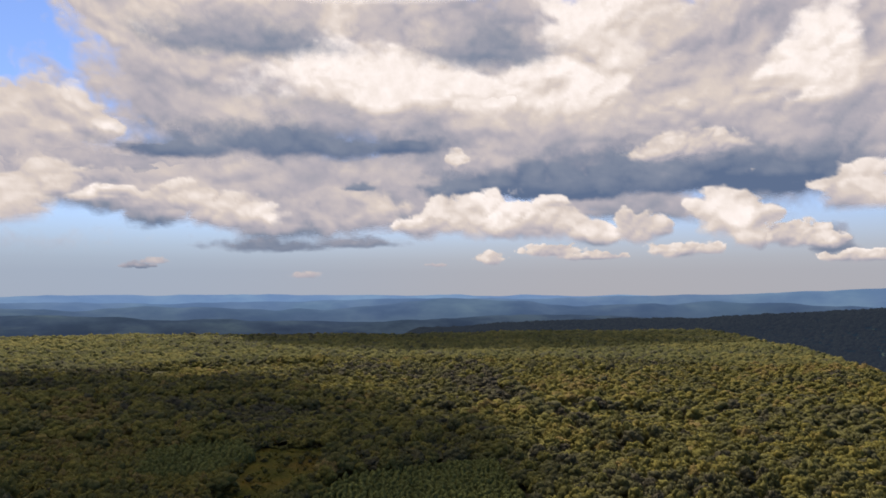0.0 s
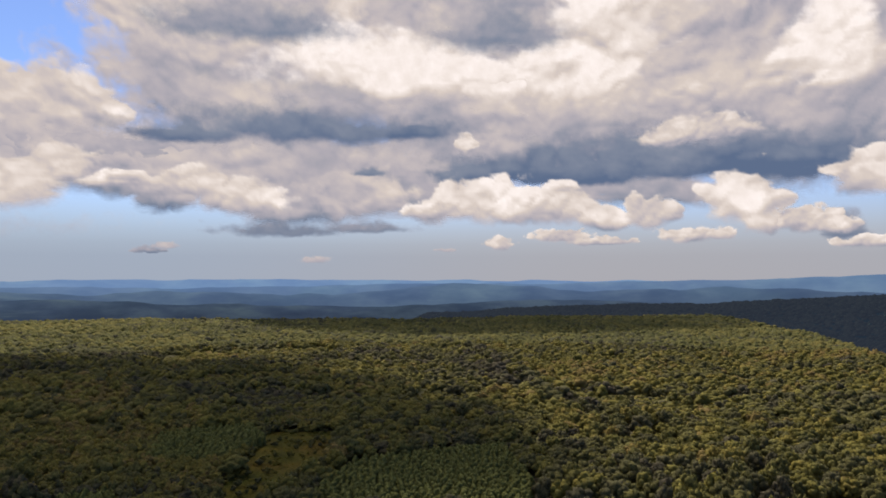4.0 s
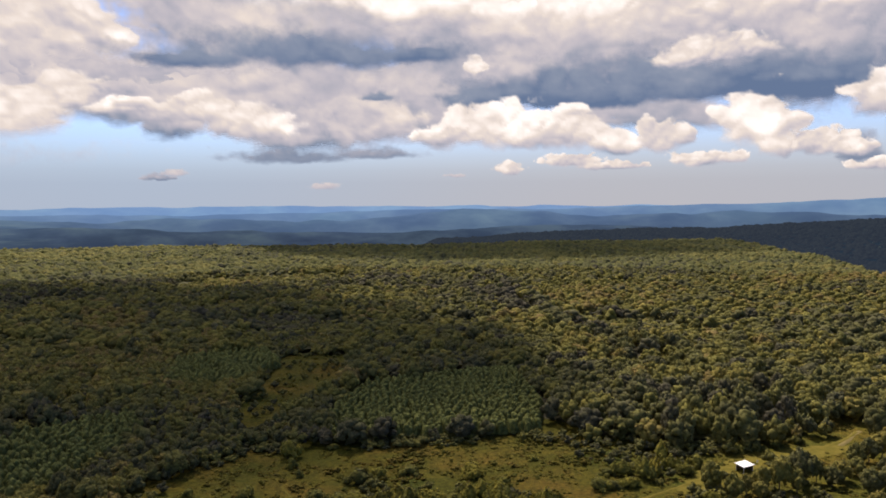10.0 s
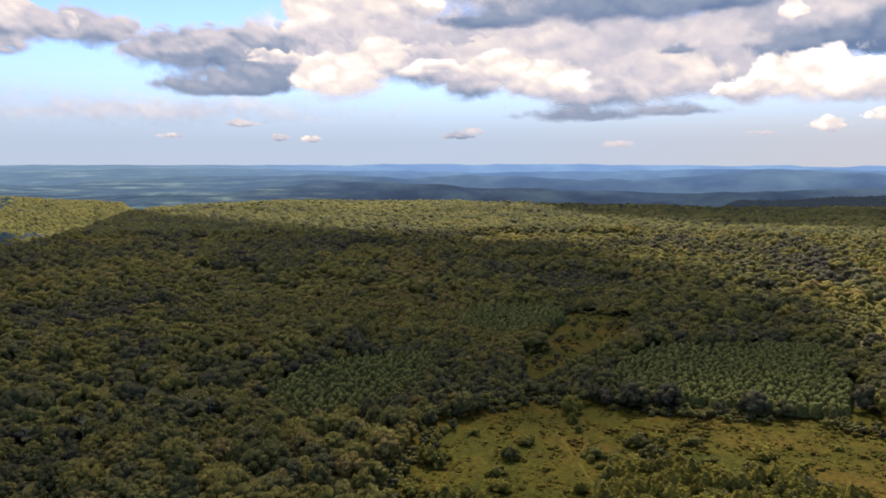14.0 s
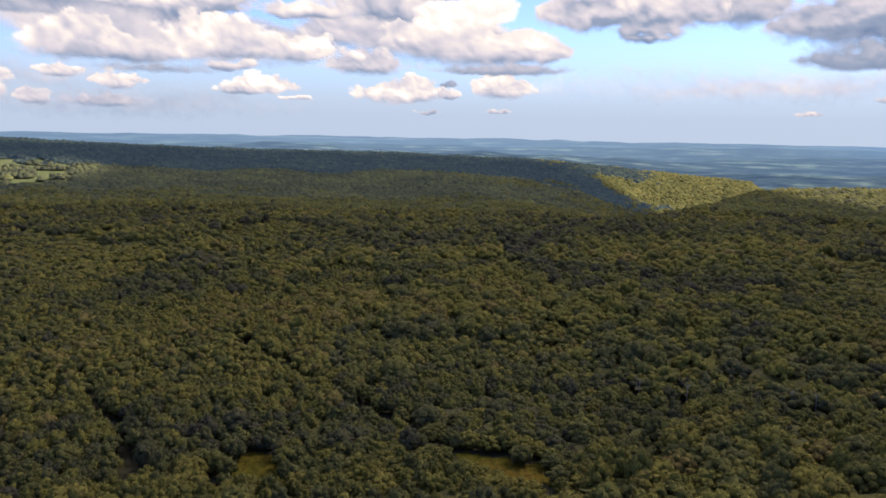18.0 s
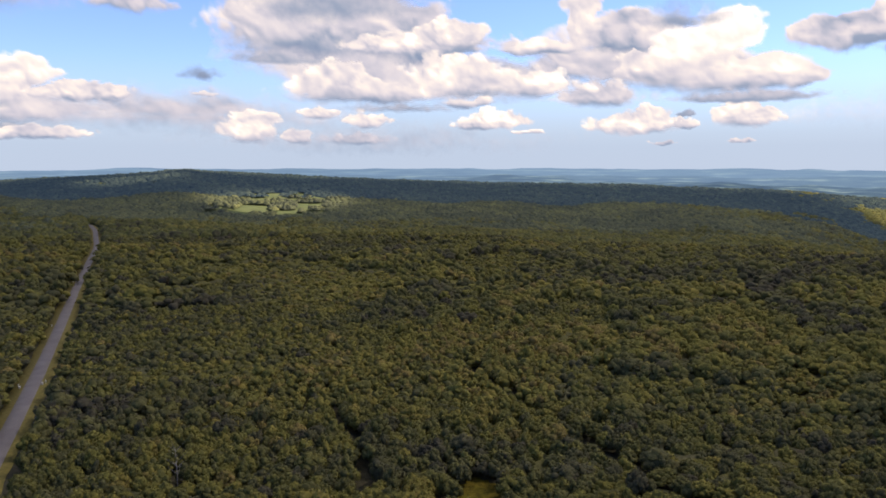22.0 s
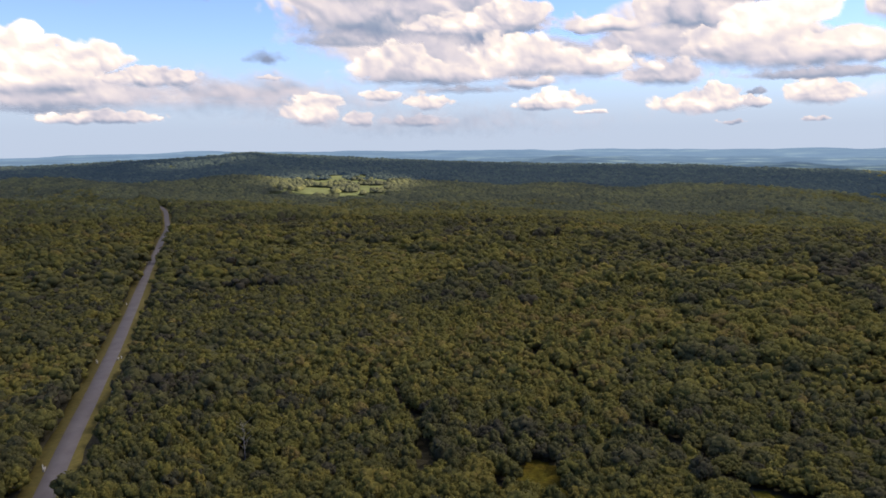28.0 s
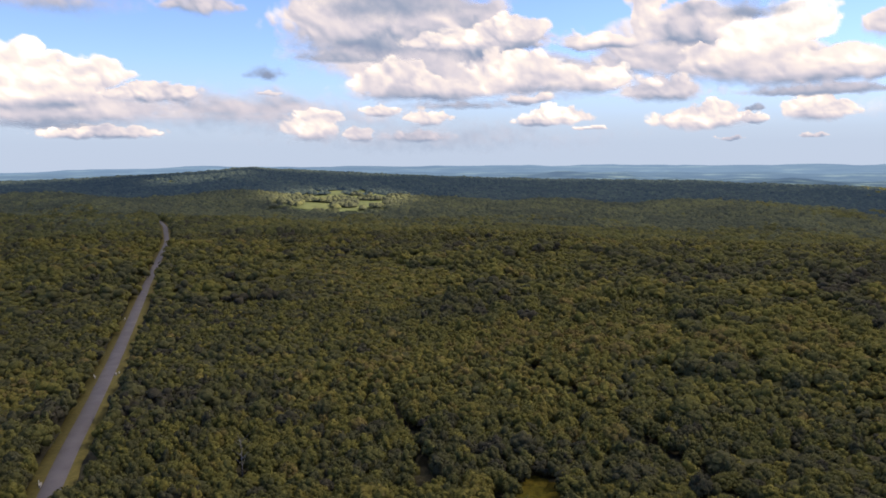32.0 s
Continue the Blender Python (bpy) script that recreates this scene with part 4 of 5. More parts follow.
# single trees, each with a trunk and a crown
def trunk_bm(height, r0, seed, limbs=4):
    rng = random.Random(seed)
    bm = bmesh.new()

    def limb(a, b, ra, rb, sides=6):
        way = (b - a).normalized()
        u = way.orthogonal().normalized()
        w = way.cross(u)
        rings = []
        for p, r in ((a, ra), ((a + b) / 2 + u * ra * 0.4, (ra + rb) / 2), (b, rb)):
            rings.append([bm.verts.new(p + (u * math.cos(2 * math.pi * s / sides) + w * math.sin(2 * math.pi * s / sides)) * r) for s in range(sides)])
        for lo, hi in zip(rings, rings[1:]):
            for s in range(sides):
                bm.faces.new((lo[s], lo[(s + 1) % sides], hi[(s + 1) % sides], hi[s]))
        bm.faces.new(rings[-1])
    top = Vector((rng.uniform(-0.2, 0.2), rng.uniform(-0.2, 0.2), height * 0.62))
    limb(Vector((0, 0, -0.3)), top, r0, r0 * 0.45)
    for n in range(limbs):
        a = 2 * math.pi * n / limbs + rng.uniform(-0.4, 0.4)
        start = top * rng.uniform(0.45, 0.95)
        limb(start, start + Vector((math.cos(a), math.sin(a), 0.9)) * height * rng.uniform(0.16, 0.26), r0 * 0.38, r0 * 0.10, 5)
    return bm


def tree_kind(name, form, width, height, mat, label, category, group, seed):
    """A tree of its own: an empty at its foot, a trunk with limbs, and a crown."""
    foot = new(name)
    tagged(foot, label, category, group)
    v, f, tint = form
    me = mesh_of("crown", v * (width, width, height), f, [mat], {"tint": tint + 0.60})
    crown = new("crown", me)
    crown.parent = foot
    part("trunk", trunk_bm(height, 0.10 + 0.012 * height, seed), M_BARK, foot, "grey-brown trunk")
    return foot


KINDS = [tree_kind("broadleaf_tree", lumpy_crown(500 + n, 14, 240, 0.050, p), 6.4, 8.0, M_BROAD_ONE, lab, "tree", "trees of the young forest", n)
         for n, (p, lab) in enumerate(((0.0, "round-crowned broadleaf tree with dull green leaves"), (0.45, "pointed young broadleaf tree with yellow-green leaves"),
                                       (0.2, "bushy broadleaf tree with olive leaves in the forest"), (0.1, "wide broadleaf tree with dark green lobed crown"),
                                       (0.55, "slim broadleaf tree with a tapering green crown")))]
rng = np.random.default_rng(8)
used = set()
for n, i in enumerate(single):
    x, y, z, w, h, s = near[i]
    kind = n % len(KINDS)
    m = Matrix.Translation((x, y, z)) @ pose(0, 0, 0, 0, 0, rng.uniform(0, 360))
    if kind not in used:
        used.add(kind)
        ob = KINDS[kind]
        ob.matrix_basis = m
    else:
        ob = copy_thing(KINDS[kind], m)
    ob.scale = (w / 6.4, w / 6.4, h / 8.0)


# pine plantations in rows
def rows_in(poly, gap, seed, lean=8.0):
    rng = np.random.default_rng(seed)
    p = np.array(poly, float)
    c = p.mean(0)
    g = np.arange(-90, 90, gap)
    u, v = [q.ravel() for q in np.meshgrid(g, g)]
    ca, sa = math.cos(radians(lean)), math.sin(radians(lean))
    x = c[0] + u * ca - v * sa + rng.normal(0, 0.6, u.size)
    y = c[1] + u * sa + v * ca + rng.normal(0, 0.6, u.size)
    k = inside(x, y, poly) & (rng.random(u.size) > 0.05)
    return x[k], y[k]


def pines(x, y, seed, height):
    rng = np.random.default_rng(seed)
    h = height * rng.uniform(0.84, 1.12, len(x))
    return np.column_stack([x, y, land(x, y) - 0.1, h * rng.uniform(0.56, 0.74, len(x)), h, np.clip(rng.normal(0.5, 0.11, len(x)), 0, 1)])


PINE_FORMS = [pine_crown(600 + n, 5, 8, 56, 0.075) for n in range(5)]
x, y = rows_in(PINES_NEAR, 2.6, 80)
p_near = pines(x, y, 81, 6.0)
order = np.argsort(p_near[:, 1])
PINE_KINDS = [tree_kind("pine_tree", pine_crown(650 + n, 6, 10, 150, 0.055), 5.0, 7.6, M_PINE_ONE, "planted grey-green pine in a close row", "tree", "pines of the plantation", 40 + n) for n in range(4)]
for n, i in enumerate(order[:300]):
    px, py, pz, w, h, s = p_near[i]
    m = Matrix.Translation((px, py, pz)) @ pose(0, 0, 0, 0, 0, rng.uniform(0, 360))
    ob = PINE_KINDS[n] if n < len(PINE_KINDS) else copy_thing(PINE_KINDS[n % len(PINE_KINDS)], m)
    ob.matrix_basis = m
    ob.scale = (w / 5.0, w / 5.0, h / 7.6)
planted("pine_plantation", p_near[order[300:]], PINE_FORMS, M_PINE, "grey-green planted pines beside the meadow", "pine trees", 82)
for poly, s in ((PINES_MID, 84), (PINES_WEST, 87)):
    x, y = rows_in(poly, 2.8, s)
    planted("pine_plantation", pines(x, y, s + 1, 6.2), PINE_FORMS, M_PINE, "grey-green block of planted pines", "pine trees", s + 2)

# shrubs of the meadow
def clump(seed, count, pointed):
    """A shrub of several leafy heads of unlike height."""
    rng = np.random.default_rng(seed)
    V, F, C, base = [], [], [], 0
    for n in range(count):
        v, f, tint = broad_crown(seed + n, 1 if n == 0 else 0, 70, 0.12, pointed, 0.0)
        a, d = rng.uniform(0, 2 * math.pi), 0.0 if n == 0 else rng.uniform(0.22, 0.48)
        s = 0.72 if n == 0 else rng.uniform(0.35, 0.6)
        V.append(v * (s, s, s * rng.uniform(0.85, 1.35)) + (d * math.cos(a), d * math.sin(a), 0))
        F.append(f + base)
        C.append(tint + rng.normal(0, 0.06))
        base += len(v)
    return np.concatenate(V), np.concatenate(F), np.concatenate(C)


SHRUBS = []
for n, lab in enumerate(("low rounded shrub with dull green leaves in the meadow", "spreading dark green bush standing in the grass", "young sapling with yellow-green leaves in the meadow")):
    foot = new("shrub")
    tagged(foot, lab, "shrub", "shrubs of the meadow")
    v, f, tint = clump(700 + 10 * n, (5, 4, 3)[n], (0.1, 0.2, 0.5)[n])
    crown = new("crown", mesh_of("crown", v * (3.0, 3.0, (2.0, 2.4, 3.6)[n]), f, [M_SHRUB], {"tint": tint + (0.62, 0.50, 0.74)[n]}))
    crown.parent = foot
    part("stems", trunk_bm((2.0, 2.4, 3.6)[n], 0.08, 60 + n, 5), M_BARK, foot, "thin grey stems")
    SHRUBS.append(foot)
sx, sy = spots(150, 300, -33, 40, 4.3, 90)
patchy = fbm(sx / 26 + 3, sy / 26 + 5, 91, 3)
k = (inside(sx, sy, MEADOW) | inside(sx, sy, SHELTER_SOUTH) | inside(sx, sy, SHELTER_EAST)) & (from_line(sx, sy, LANE) > 5) & (from_line(sx, sy, PATH) > 4) & (np.hypot(sx - 92, sy - 244) > 15) & (from_line(sx, sy, [(92, 244), (82, 218)]) > 4)
k &= (patchy > np.where(sx < -15, 0.47, 0.535)) | inside(sx, sy, THICKET) | ((from_line(sx, sy, LANE) > 6) & (np.abs(sx - 30) < 80) & (sy < 210 + 0.40 * np.abs(sx)) & (patchy > 0.44))
k &= ~(inside(sx, sy, OPEN_GRASS) | inside(sx, sy, LOW_GRASS)) | (patchy > 0.66)
gx, gy = spots(250, 440, -5, 30, 6.0, 92)
g = inside(gx, gy, GLADE) & (grid_noise(gx / 9, gy / 9, 3) > 0.46)
sx, sy = np.concatenate([sx[k], gx[g]]), np.concatenate([sy[k], gy[g]])
sel = np.argsort(np.hypot(sx, sy))
bx, by = sx[sel[280:]], sy[sel[280:]]
bw = rng.uniform(1.6, 4.2, len(bx))
planted("brush", np.column_stack([bx, by, land(bx, by), bw, bw * rng.uniform(0.7, 1.1, len(bx)), rng.uniform(0.15, 0.7, len(bx))]), MID_FORMS, M_BROAD, "scattered brush at the meadow's far side", "brush", 93)
sx, sy = sx[sel[:280]], sy[sel[:280]]
for n, (x, y) in enumerate(zip(sx, sy)):
    thick = bool(inside(np.array([x]), np.array([y]), THICKET)[0])
    s = rng.uniform(1.5, 2.6) if thick else rng.uniform(0.5, 1.5) * (2.0 if rng.random() < 0.28 else 1)
    m = Matrix.Translation((x, y, float(land(x, y)) - 0.05)) @ pose(0, 0, 0, 0, 0, rng.uniform(0, 360))
    kind = int(rng.choice((0, 2))) if thick else int(rng.integers(0, 3))
    ob = SHRUBS[n] if n < 3 else copy_thing(SHRUBS[kind], m)
    ob.matrix_basis = m
    ob.scale = (s, s, s * rng.uniform(0.85, 1.2))


# the single bushes that stand out in the open grass: place, width, height and kind
def bushes(turn, *rows):
    for n, (x, y, w, h, kind) in enumerate(rows):
        bush = copy_thing(SHRUBS[kind], pose(x, y, float(land(x, y)) - 0.05, 0, 0, turn + 53 * n))
        bush.scale = (w / 2.9, w / 2.9, 1.35 * h / (2.0, 2.4, 3.6)[kind])


# west of the footpath and round it
bushes(0, (-33, 232, 9.5, 6.0, 1), (-27, 237, 7.0, 4.6, 1), (-17, 241, 7.5, 3.8, 1), (-44.5, 219, 8.0, 4.2, 1), (-38, 196, 6.0, 4.4, 1), (-32, 193, 5.5, 5.2, 2), (-67.5, 207, 6.5, 5.2, 1), (-66.5, 193.5, 6.5, 4.2, 1), (-66, 222, 6.0, 3.6, 0),
    (-84, 222, 4.5, 3.0, 1), (-58, 246, 4.0, 4.4, 1), (-54, 238, 3.4, 3.2, 1), (-61.5, 255, 8.5, 8.0, 1), (-63, 185, 6.5, 4.0, 0), (-47, 265, 4.0, 2.6, 0))
# between the lane and the wood
bushes(31, (24, 254, 5.0, 2.4, 1), (3, 240, 8.5, 4.8, 0), (12, 230, 6.0, 4.4, 1), (23, 209, 7.0, 8.6, 2), (41, 228, 7.5, 4.8, 1), (45.5, 229, 6.5, 3.2, 1), (52, 230, 6.0, 3.8, 0), (57.5, 237, 7.0, 8.0, 2), (51, 240, 6.5, 5.8, 2),
    (46.5, 241, 6.0, 3.0, 1), (62, 240, 5.5, 6.6, 2), (68.5, 245, 6.0, 5.8, 2), (72, 240, 5.0, 4.6, 0), (67.5, 254, 6.0, 7.8, 2), (78, 248, 6.0, 5.2, 1), (72, 215, 5.5, 5.8, 0), (95, 263, 6.0, 4.0, 0), (104, 266, 6.0, 3.4, 1),
    (112, 269, 5.0, 3.4, 0), (121, 272, 6.0, 4.0, 1))
# south of the lane
bushes(67, (41, 191, 8.0, 5.8, 1), (48, 196, 5.5, 5.6, 1), (35, 199, 8.5, 3.6, 0), (25, 191.5, 6.0, 4.4, 0), (17, 187.5, 9.5, 4.6, 1), (51.5, 206, 7.5, 5.2, 1), (56, 202, 7.5, 6.6, 1), (60.5, 200.5, 7.5, 6.2, 1), (64, 198, 6.5, 5.8, 1),
    (52, 189, 4.0, 2.8, 1))


# weeds and tussocks of the meadow, too many to count
def tussocks(poly, cell, seed, label):
    rng = np.random.default_rng(seed)
    p = np.array(poly, float)
    x, y = np.meshgrid(np.arange(p[:, 0].min(), p[:, 0].max(), cell), np.arange(p[:, 1].min(), p[:, 1].max(), cell))
    x, y = x.ravel() + rng.uniform(-0.6, 0.6, x.size), y.ravel() + rng.uniform(-0.6, 0.6, x.size)
    k = inside(x, y, poly) & (from_line(x, y, LANE) > 2.2) & (from_line(x, y, PATH) > 0.45)
    k &= fbm(x / 7 + 2, y / 7 + 6, seed, 3) + rng.uniform(-0.14, 0.14, x.size) > 0.47
    x, y = x[k], y[k]
    w = rng.uniform(0.6, 1.6, len(x)) * np.where(rng.random(len(x)) < 0.08, 1.8, 1.0)
    shade = np.clip(0.45 + 0.7 * (fbm(x / 18, y / 18, seed + 4, 3) - 0.4) + rng.normal(0, 0.14, len(x)), 0, 1)
    forms = [broad_crown(750 + n, 0, 9, 0.30, 0.2, 0.0) for n in range(4)]
    planted("weeds", np.column_stack([x, y, land(x, y) + 0.15, w, w * rng.uniform(0.26, 0.55, len(x)), shade]), forms, M_WEED, label, "weeds", seed)


hx, hy = spots(150, 300, -33, 40, 2.3, 98)
k = inside(hx, hy, MEADOW) & (from_line(hx, hy, LANE) > 3) & (from_line(hx, hy, PATH) > 2.2) & (np.hypot(hx - 92, hy - 244) > 7) & (from_line(hx, hy, [(92, 244), (82, 218)]) > 4)
k &= ~(inside(hx, hy, OPEN_GRASS) | inside(hx, hy, LOW_GRASS)) | (fbm(hx / 9, hy / 9, 95, 3) > 0.62)
k &= 0.6 * fbm(hx / 15 + 8, hy / 15 + 1, 99, 3) + 0.4 * fbm(hx / 50, hy / 50 + 4, 96, 2) > 0.615
hx, hy = hx[k], hy[k]
hw = rng.uniform(1.2, 3.0, len(hx))
ex, ey = spots(150, 310, -33, 40, 3.0, 101)
gx, gy = spots(280, 450, 5, 26, 3.2, 105)
g = np.minimum(from_line(gx, gy, GLADE + GLADE[:1]), from_line(gx, gy, GLADE_FRONT + GLADE_FRONT[:1])) < 5.0
g &= ~(inside(gx, gy, GLADE) | inside(gx, gy, GLADE_FRONT)) & (fbm(gx / 14, gy / 14, 106, 3) > 0.36)
gw = rng.uniform(2.4, 4.6, g.sum())
planted("brush", np.column_stack([gx[g], gy[g], land(gx[g], gy[g]), gw, gw * rng.uniform(0.6, 1.0, g.sum()), rng.uniform(0.3, 0.7, g.sum())]), MID_FORMS, M_BROAD, "bushes along the glade's edge", "brush", 107)
k = (from_line(ex, ey, MEADOW + MEADOW[:1]) < 5.5) & (from_line(ex, ey, LANE) > 3.5) & (np.hypot(ex - 92, ey - 244) > 8) & (from_line(ex, ey, [(92, 244), (76, 202)]) > 5) & (fbm(ex / 14, ey / 14, 102, 3) > 0.42)
ex, ey = ex[k], ey[k]
ew = rng.uniform(2.2, 5.0, len(ex))
planted("brush", np.column_stack([ex, ey, land(ex, ey), ew, ew * rng.uniform(0.5, 1.0, len(ex)), rng.uniform(0.2, 0.7, len(ex))]), MID_FORMS, M_BROAD, "bushes along the meadow's edge", "brush", 103)
planted("brush", np.column_stack([hx, hy, land(hx, hy) + 0.1, hw, hw * rng.uniform(0.3, 0.75, len(hx)), np.clip(0.2 + 0.9 * fbm(hx / 12, hy / 12, 94, 3) + rng.normal(0, 0.1, len(hx)) + 0.06, 0, 1)]), LOW_FORMS, M_WEED, "low leafy brush and brambles in the meadow", "brush", 100)
tussocks(MEADOW, 1.7, 95, "tall weeds and tussocks of yellow-green grass")
tussocks(SHELTER_GREEN, 1.9, 104, "weeds and tall grass between the trees near the shelter")
tussocks(SHELTER_EAST, 1.9, 112, "weeds and saplings below the trees beside the shelter")
tussocks(SHELTER_SOUTH, 1.9, 108, "weeds and tall grass in front of the shelter")
tussocks(GLADE, 2.2, 97, "tussocks of green grass in the glade")


# ---- the picnic shelter ----
def shelter():
    ob = new("picnic_shelter")
    tagged(ob, "small open shelter with a white sheet roof beside the grass lane", "shelter")
    part("floor_slab", box_bm((6.4, 4.6, 0.25), (0, 0, 0.10), 0.03), M_CONCRETE, ob, "pale concrete floor slab")
    for px, py, h in ((-2.7, -1.9, 2.35), (2.7, -1.9, 2.35), (-2.7, 1.9, 2.75), (2.7, 1.9, 2.75)):
        part("post", box_bm((0.16, 0.16, h), (px, py, 0.22 + h / 2), 0.015), M_POST, ob, "white square post")
    part("back_wall", box_bm((5.2, 0.10, 2.2), (0, 1.9, 1.32), 0.01), M_BOARD, ob, "dark brown board wall")
    part("side_wall", box_bm((0.10, 3.6, 2.0), (2.7, 0, 1.22), 0.01), M_BOARD, ob, "dark brown board wall")
    bm = box_bm((6.5, 4.8, 0.14), (0, 0, 0), 0.02)
    bm.transform(Matrix.Translation((0, 0, 2.88)) @ pose(0, 0, 0, 5.5))
    roof = part("roof", bm, M_ROOF, ob, "white sheet metal roof, slightly tilted")
    for n in range(7):
        bm = box_bm((0.05, 4.8, 0.05), (-2.7 + 0.9 * n, 0, 0), 0.01)
        bm.transform(Matrix.Translation((0, 0, 2.97)) @ pose(0, 0, 0, 5.5))
        part("seam", bm, M_ROOF, roof)
    ob.matrix_basis = pose(91.8, 243.8, 0.25, 0, 0, 30)
    ob.scale = (0.80, 0.80, 0.92)


shelter()
sign = new("sign_post")
tagged(sign, "short pale post with a small panel beside the shelter", "sign")
part("post", box_bm((0.12, 0.12, 1.8), (0, 0, 0.85), 0.01), M_POST, sign)
part("panel", box_bm((0.55, 0.06, 0.45), (0, -0.09, 1.6), 0.01), M_POST, sign)
sign.matrix_basis = pose(98.5, 250.5, 0)


# ---- marker posts beside the road ----
def marker(x, y, h, mat, label):
    ob = new("marker_post")
    tagged(ob, label, "post", "marker posts beside the road")
    part("shaft", box_bm((0.16, 0.16, h), (0, 0, h / 2 - 0.1), 0.02), mat, ob)
    part("cap", box_bm((0.20, 0.20, 0.10), (0, 0, h - 0.08), 0.02), M_POST, ob)
    ob.matrix_basis = pose(x, y, float(land(x, y)) + 0.1)


for x, y in ((-426, -189), (-309, -151.6), (-314, -143.0), (-202, -116.6), (-582, -240.5)):
    marker(x, y, 1.3, M_POST, "white marker post on the road's verge")
for n in range(6):
    marker(-276 + 4.8 * n, -129.1 + 1.75 * n, 1.2, M_YELLOW, "short yellow marker post on the road's verge")


def headwall(x, y, turn):
    ob = new("culvert_headwall")
    tagged(ob, "pale concrete culvert headwall at the road's edge", "culvert", "culvert headwalls")
    part("wall", box_bm((2.2, 0.45, 0.9), (0, 0, 0.25), 0.05), M_CONCRETE, ob)
    part("coping", box_bm((2.4, 0.60, 0.14), (0, 0, 0.76), 0.03), M_CONCRETE, ob)
    ob.matrix_basis = pose(x, y, float(land(x, y)) + 0.1, 0, 0, turn)


for x, y in ((-307.4, -150.4), (-312.2, -143.6), (-200.6, -115.4)):
    headwall(x, y, 18)
# the row of trees between the lane and the grass in front of the shelter
for n, (x, y, w, h) in enumerate(((80, 220, 6.0, 7.6), (85, 224, 5.0, 6.2), (91, 227, 5.5, 7.6), (96.5, 228, 6.6, 9.6), (105, 233, 7.8, 10.4), (110.5, 234, 5.0, 7.6), (114, 231, 6.0, 6.2), (119, 236, 6.6, 6.4),
                                  (126, 240, 6.2, 5.8), (130, 248, 5.8, 7.6), (137, 253, 6.6, 7.8), (122, 223, 7.4, 8.4), (144, 258, 7.4, 8.6), (129, 228, 6.0, 6.0), (135, 238, 6.4, 6.4),
                                  (150, 263, 7.0, 8.6), (141, 245, 6.4, 7.0), (149, 251, 7.0, 8.6), (134, 231, 6.4, 7.0), (126, 214, 7.0, 7.6), (131, 219, 7.0, 8.6), (118, 212, 5.6, 5.8), (101, 226, 5.2, 7.0), (88, 221, 4.8, 5.4))):
    row_tree = copy_thing(KINDS[(1, 4, 1, 2)[n % 4]], pose(x, y, float(land(x, y)) - 0.1, 0, 0, 77 * n))
    row_tree.scale = (w / 5.7, w / 5.7, h / 6.8)
edge_tree = copy_thing(KINDS[3], pose(-181.0, -98.0, float(land(-181.0, -98.0)) - 0.1, 0, 0, 40))
edge_tree.scale = (1.5, 1.5, 1.15)

# ---- bare dead trees that stand above the canopy ----
DEAD = None
for x, y in DEAD_SPOTS:
    m = pose(x, y, float(land(x, y)), 0, 0, x * 7)
    if DEAD is None:
        DEAD = new("dead_tree")
        tagged(DEAD, "bare bleached dead tree standing in the forest", "tree", "dead trees")
        part("trunk", trunk_bm(13.0, 0.17, 77, 7), M_DEAD, DEAD)
        DEAD.matrix_basis = m
    else:
        copy_thing(DEAD, m)


# ---- clouds ----
def billow(x, y, seed, octaves=4):
    """Cauliflower heaps: rounded tops with creases between, in 0..1."""
    out, amp, tot = 0.0, 1.0, 0.0
    for o in range(octaves):
        c, s = math.cos(0.7 * o + 0.3), math.sin(0.7 * o + 0.3)
        n = grid_noise((x * c - y * s) * 2 ** o + 5.1 * o, (x * s + y * c) * 2 ** o + 9.7 * o, seed + o)
        out = out + amp * np.minimum(np.abs(2 * n - 1) * 1.5, 1)
        tot += amp
        amp *= 0.55
    return out / tot


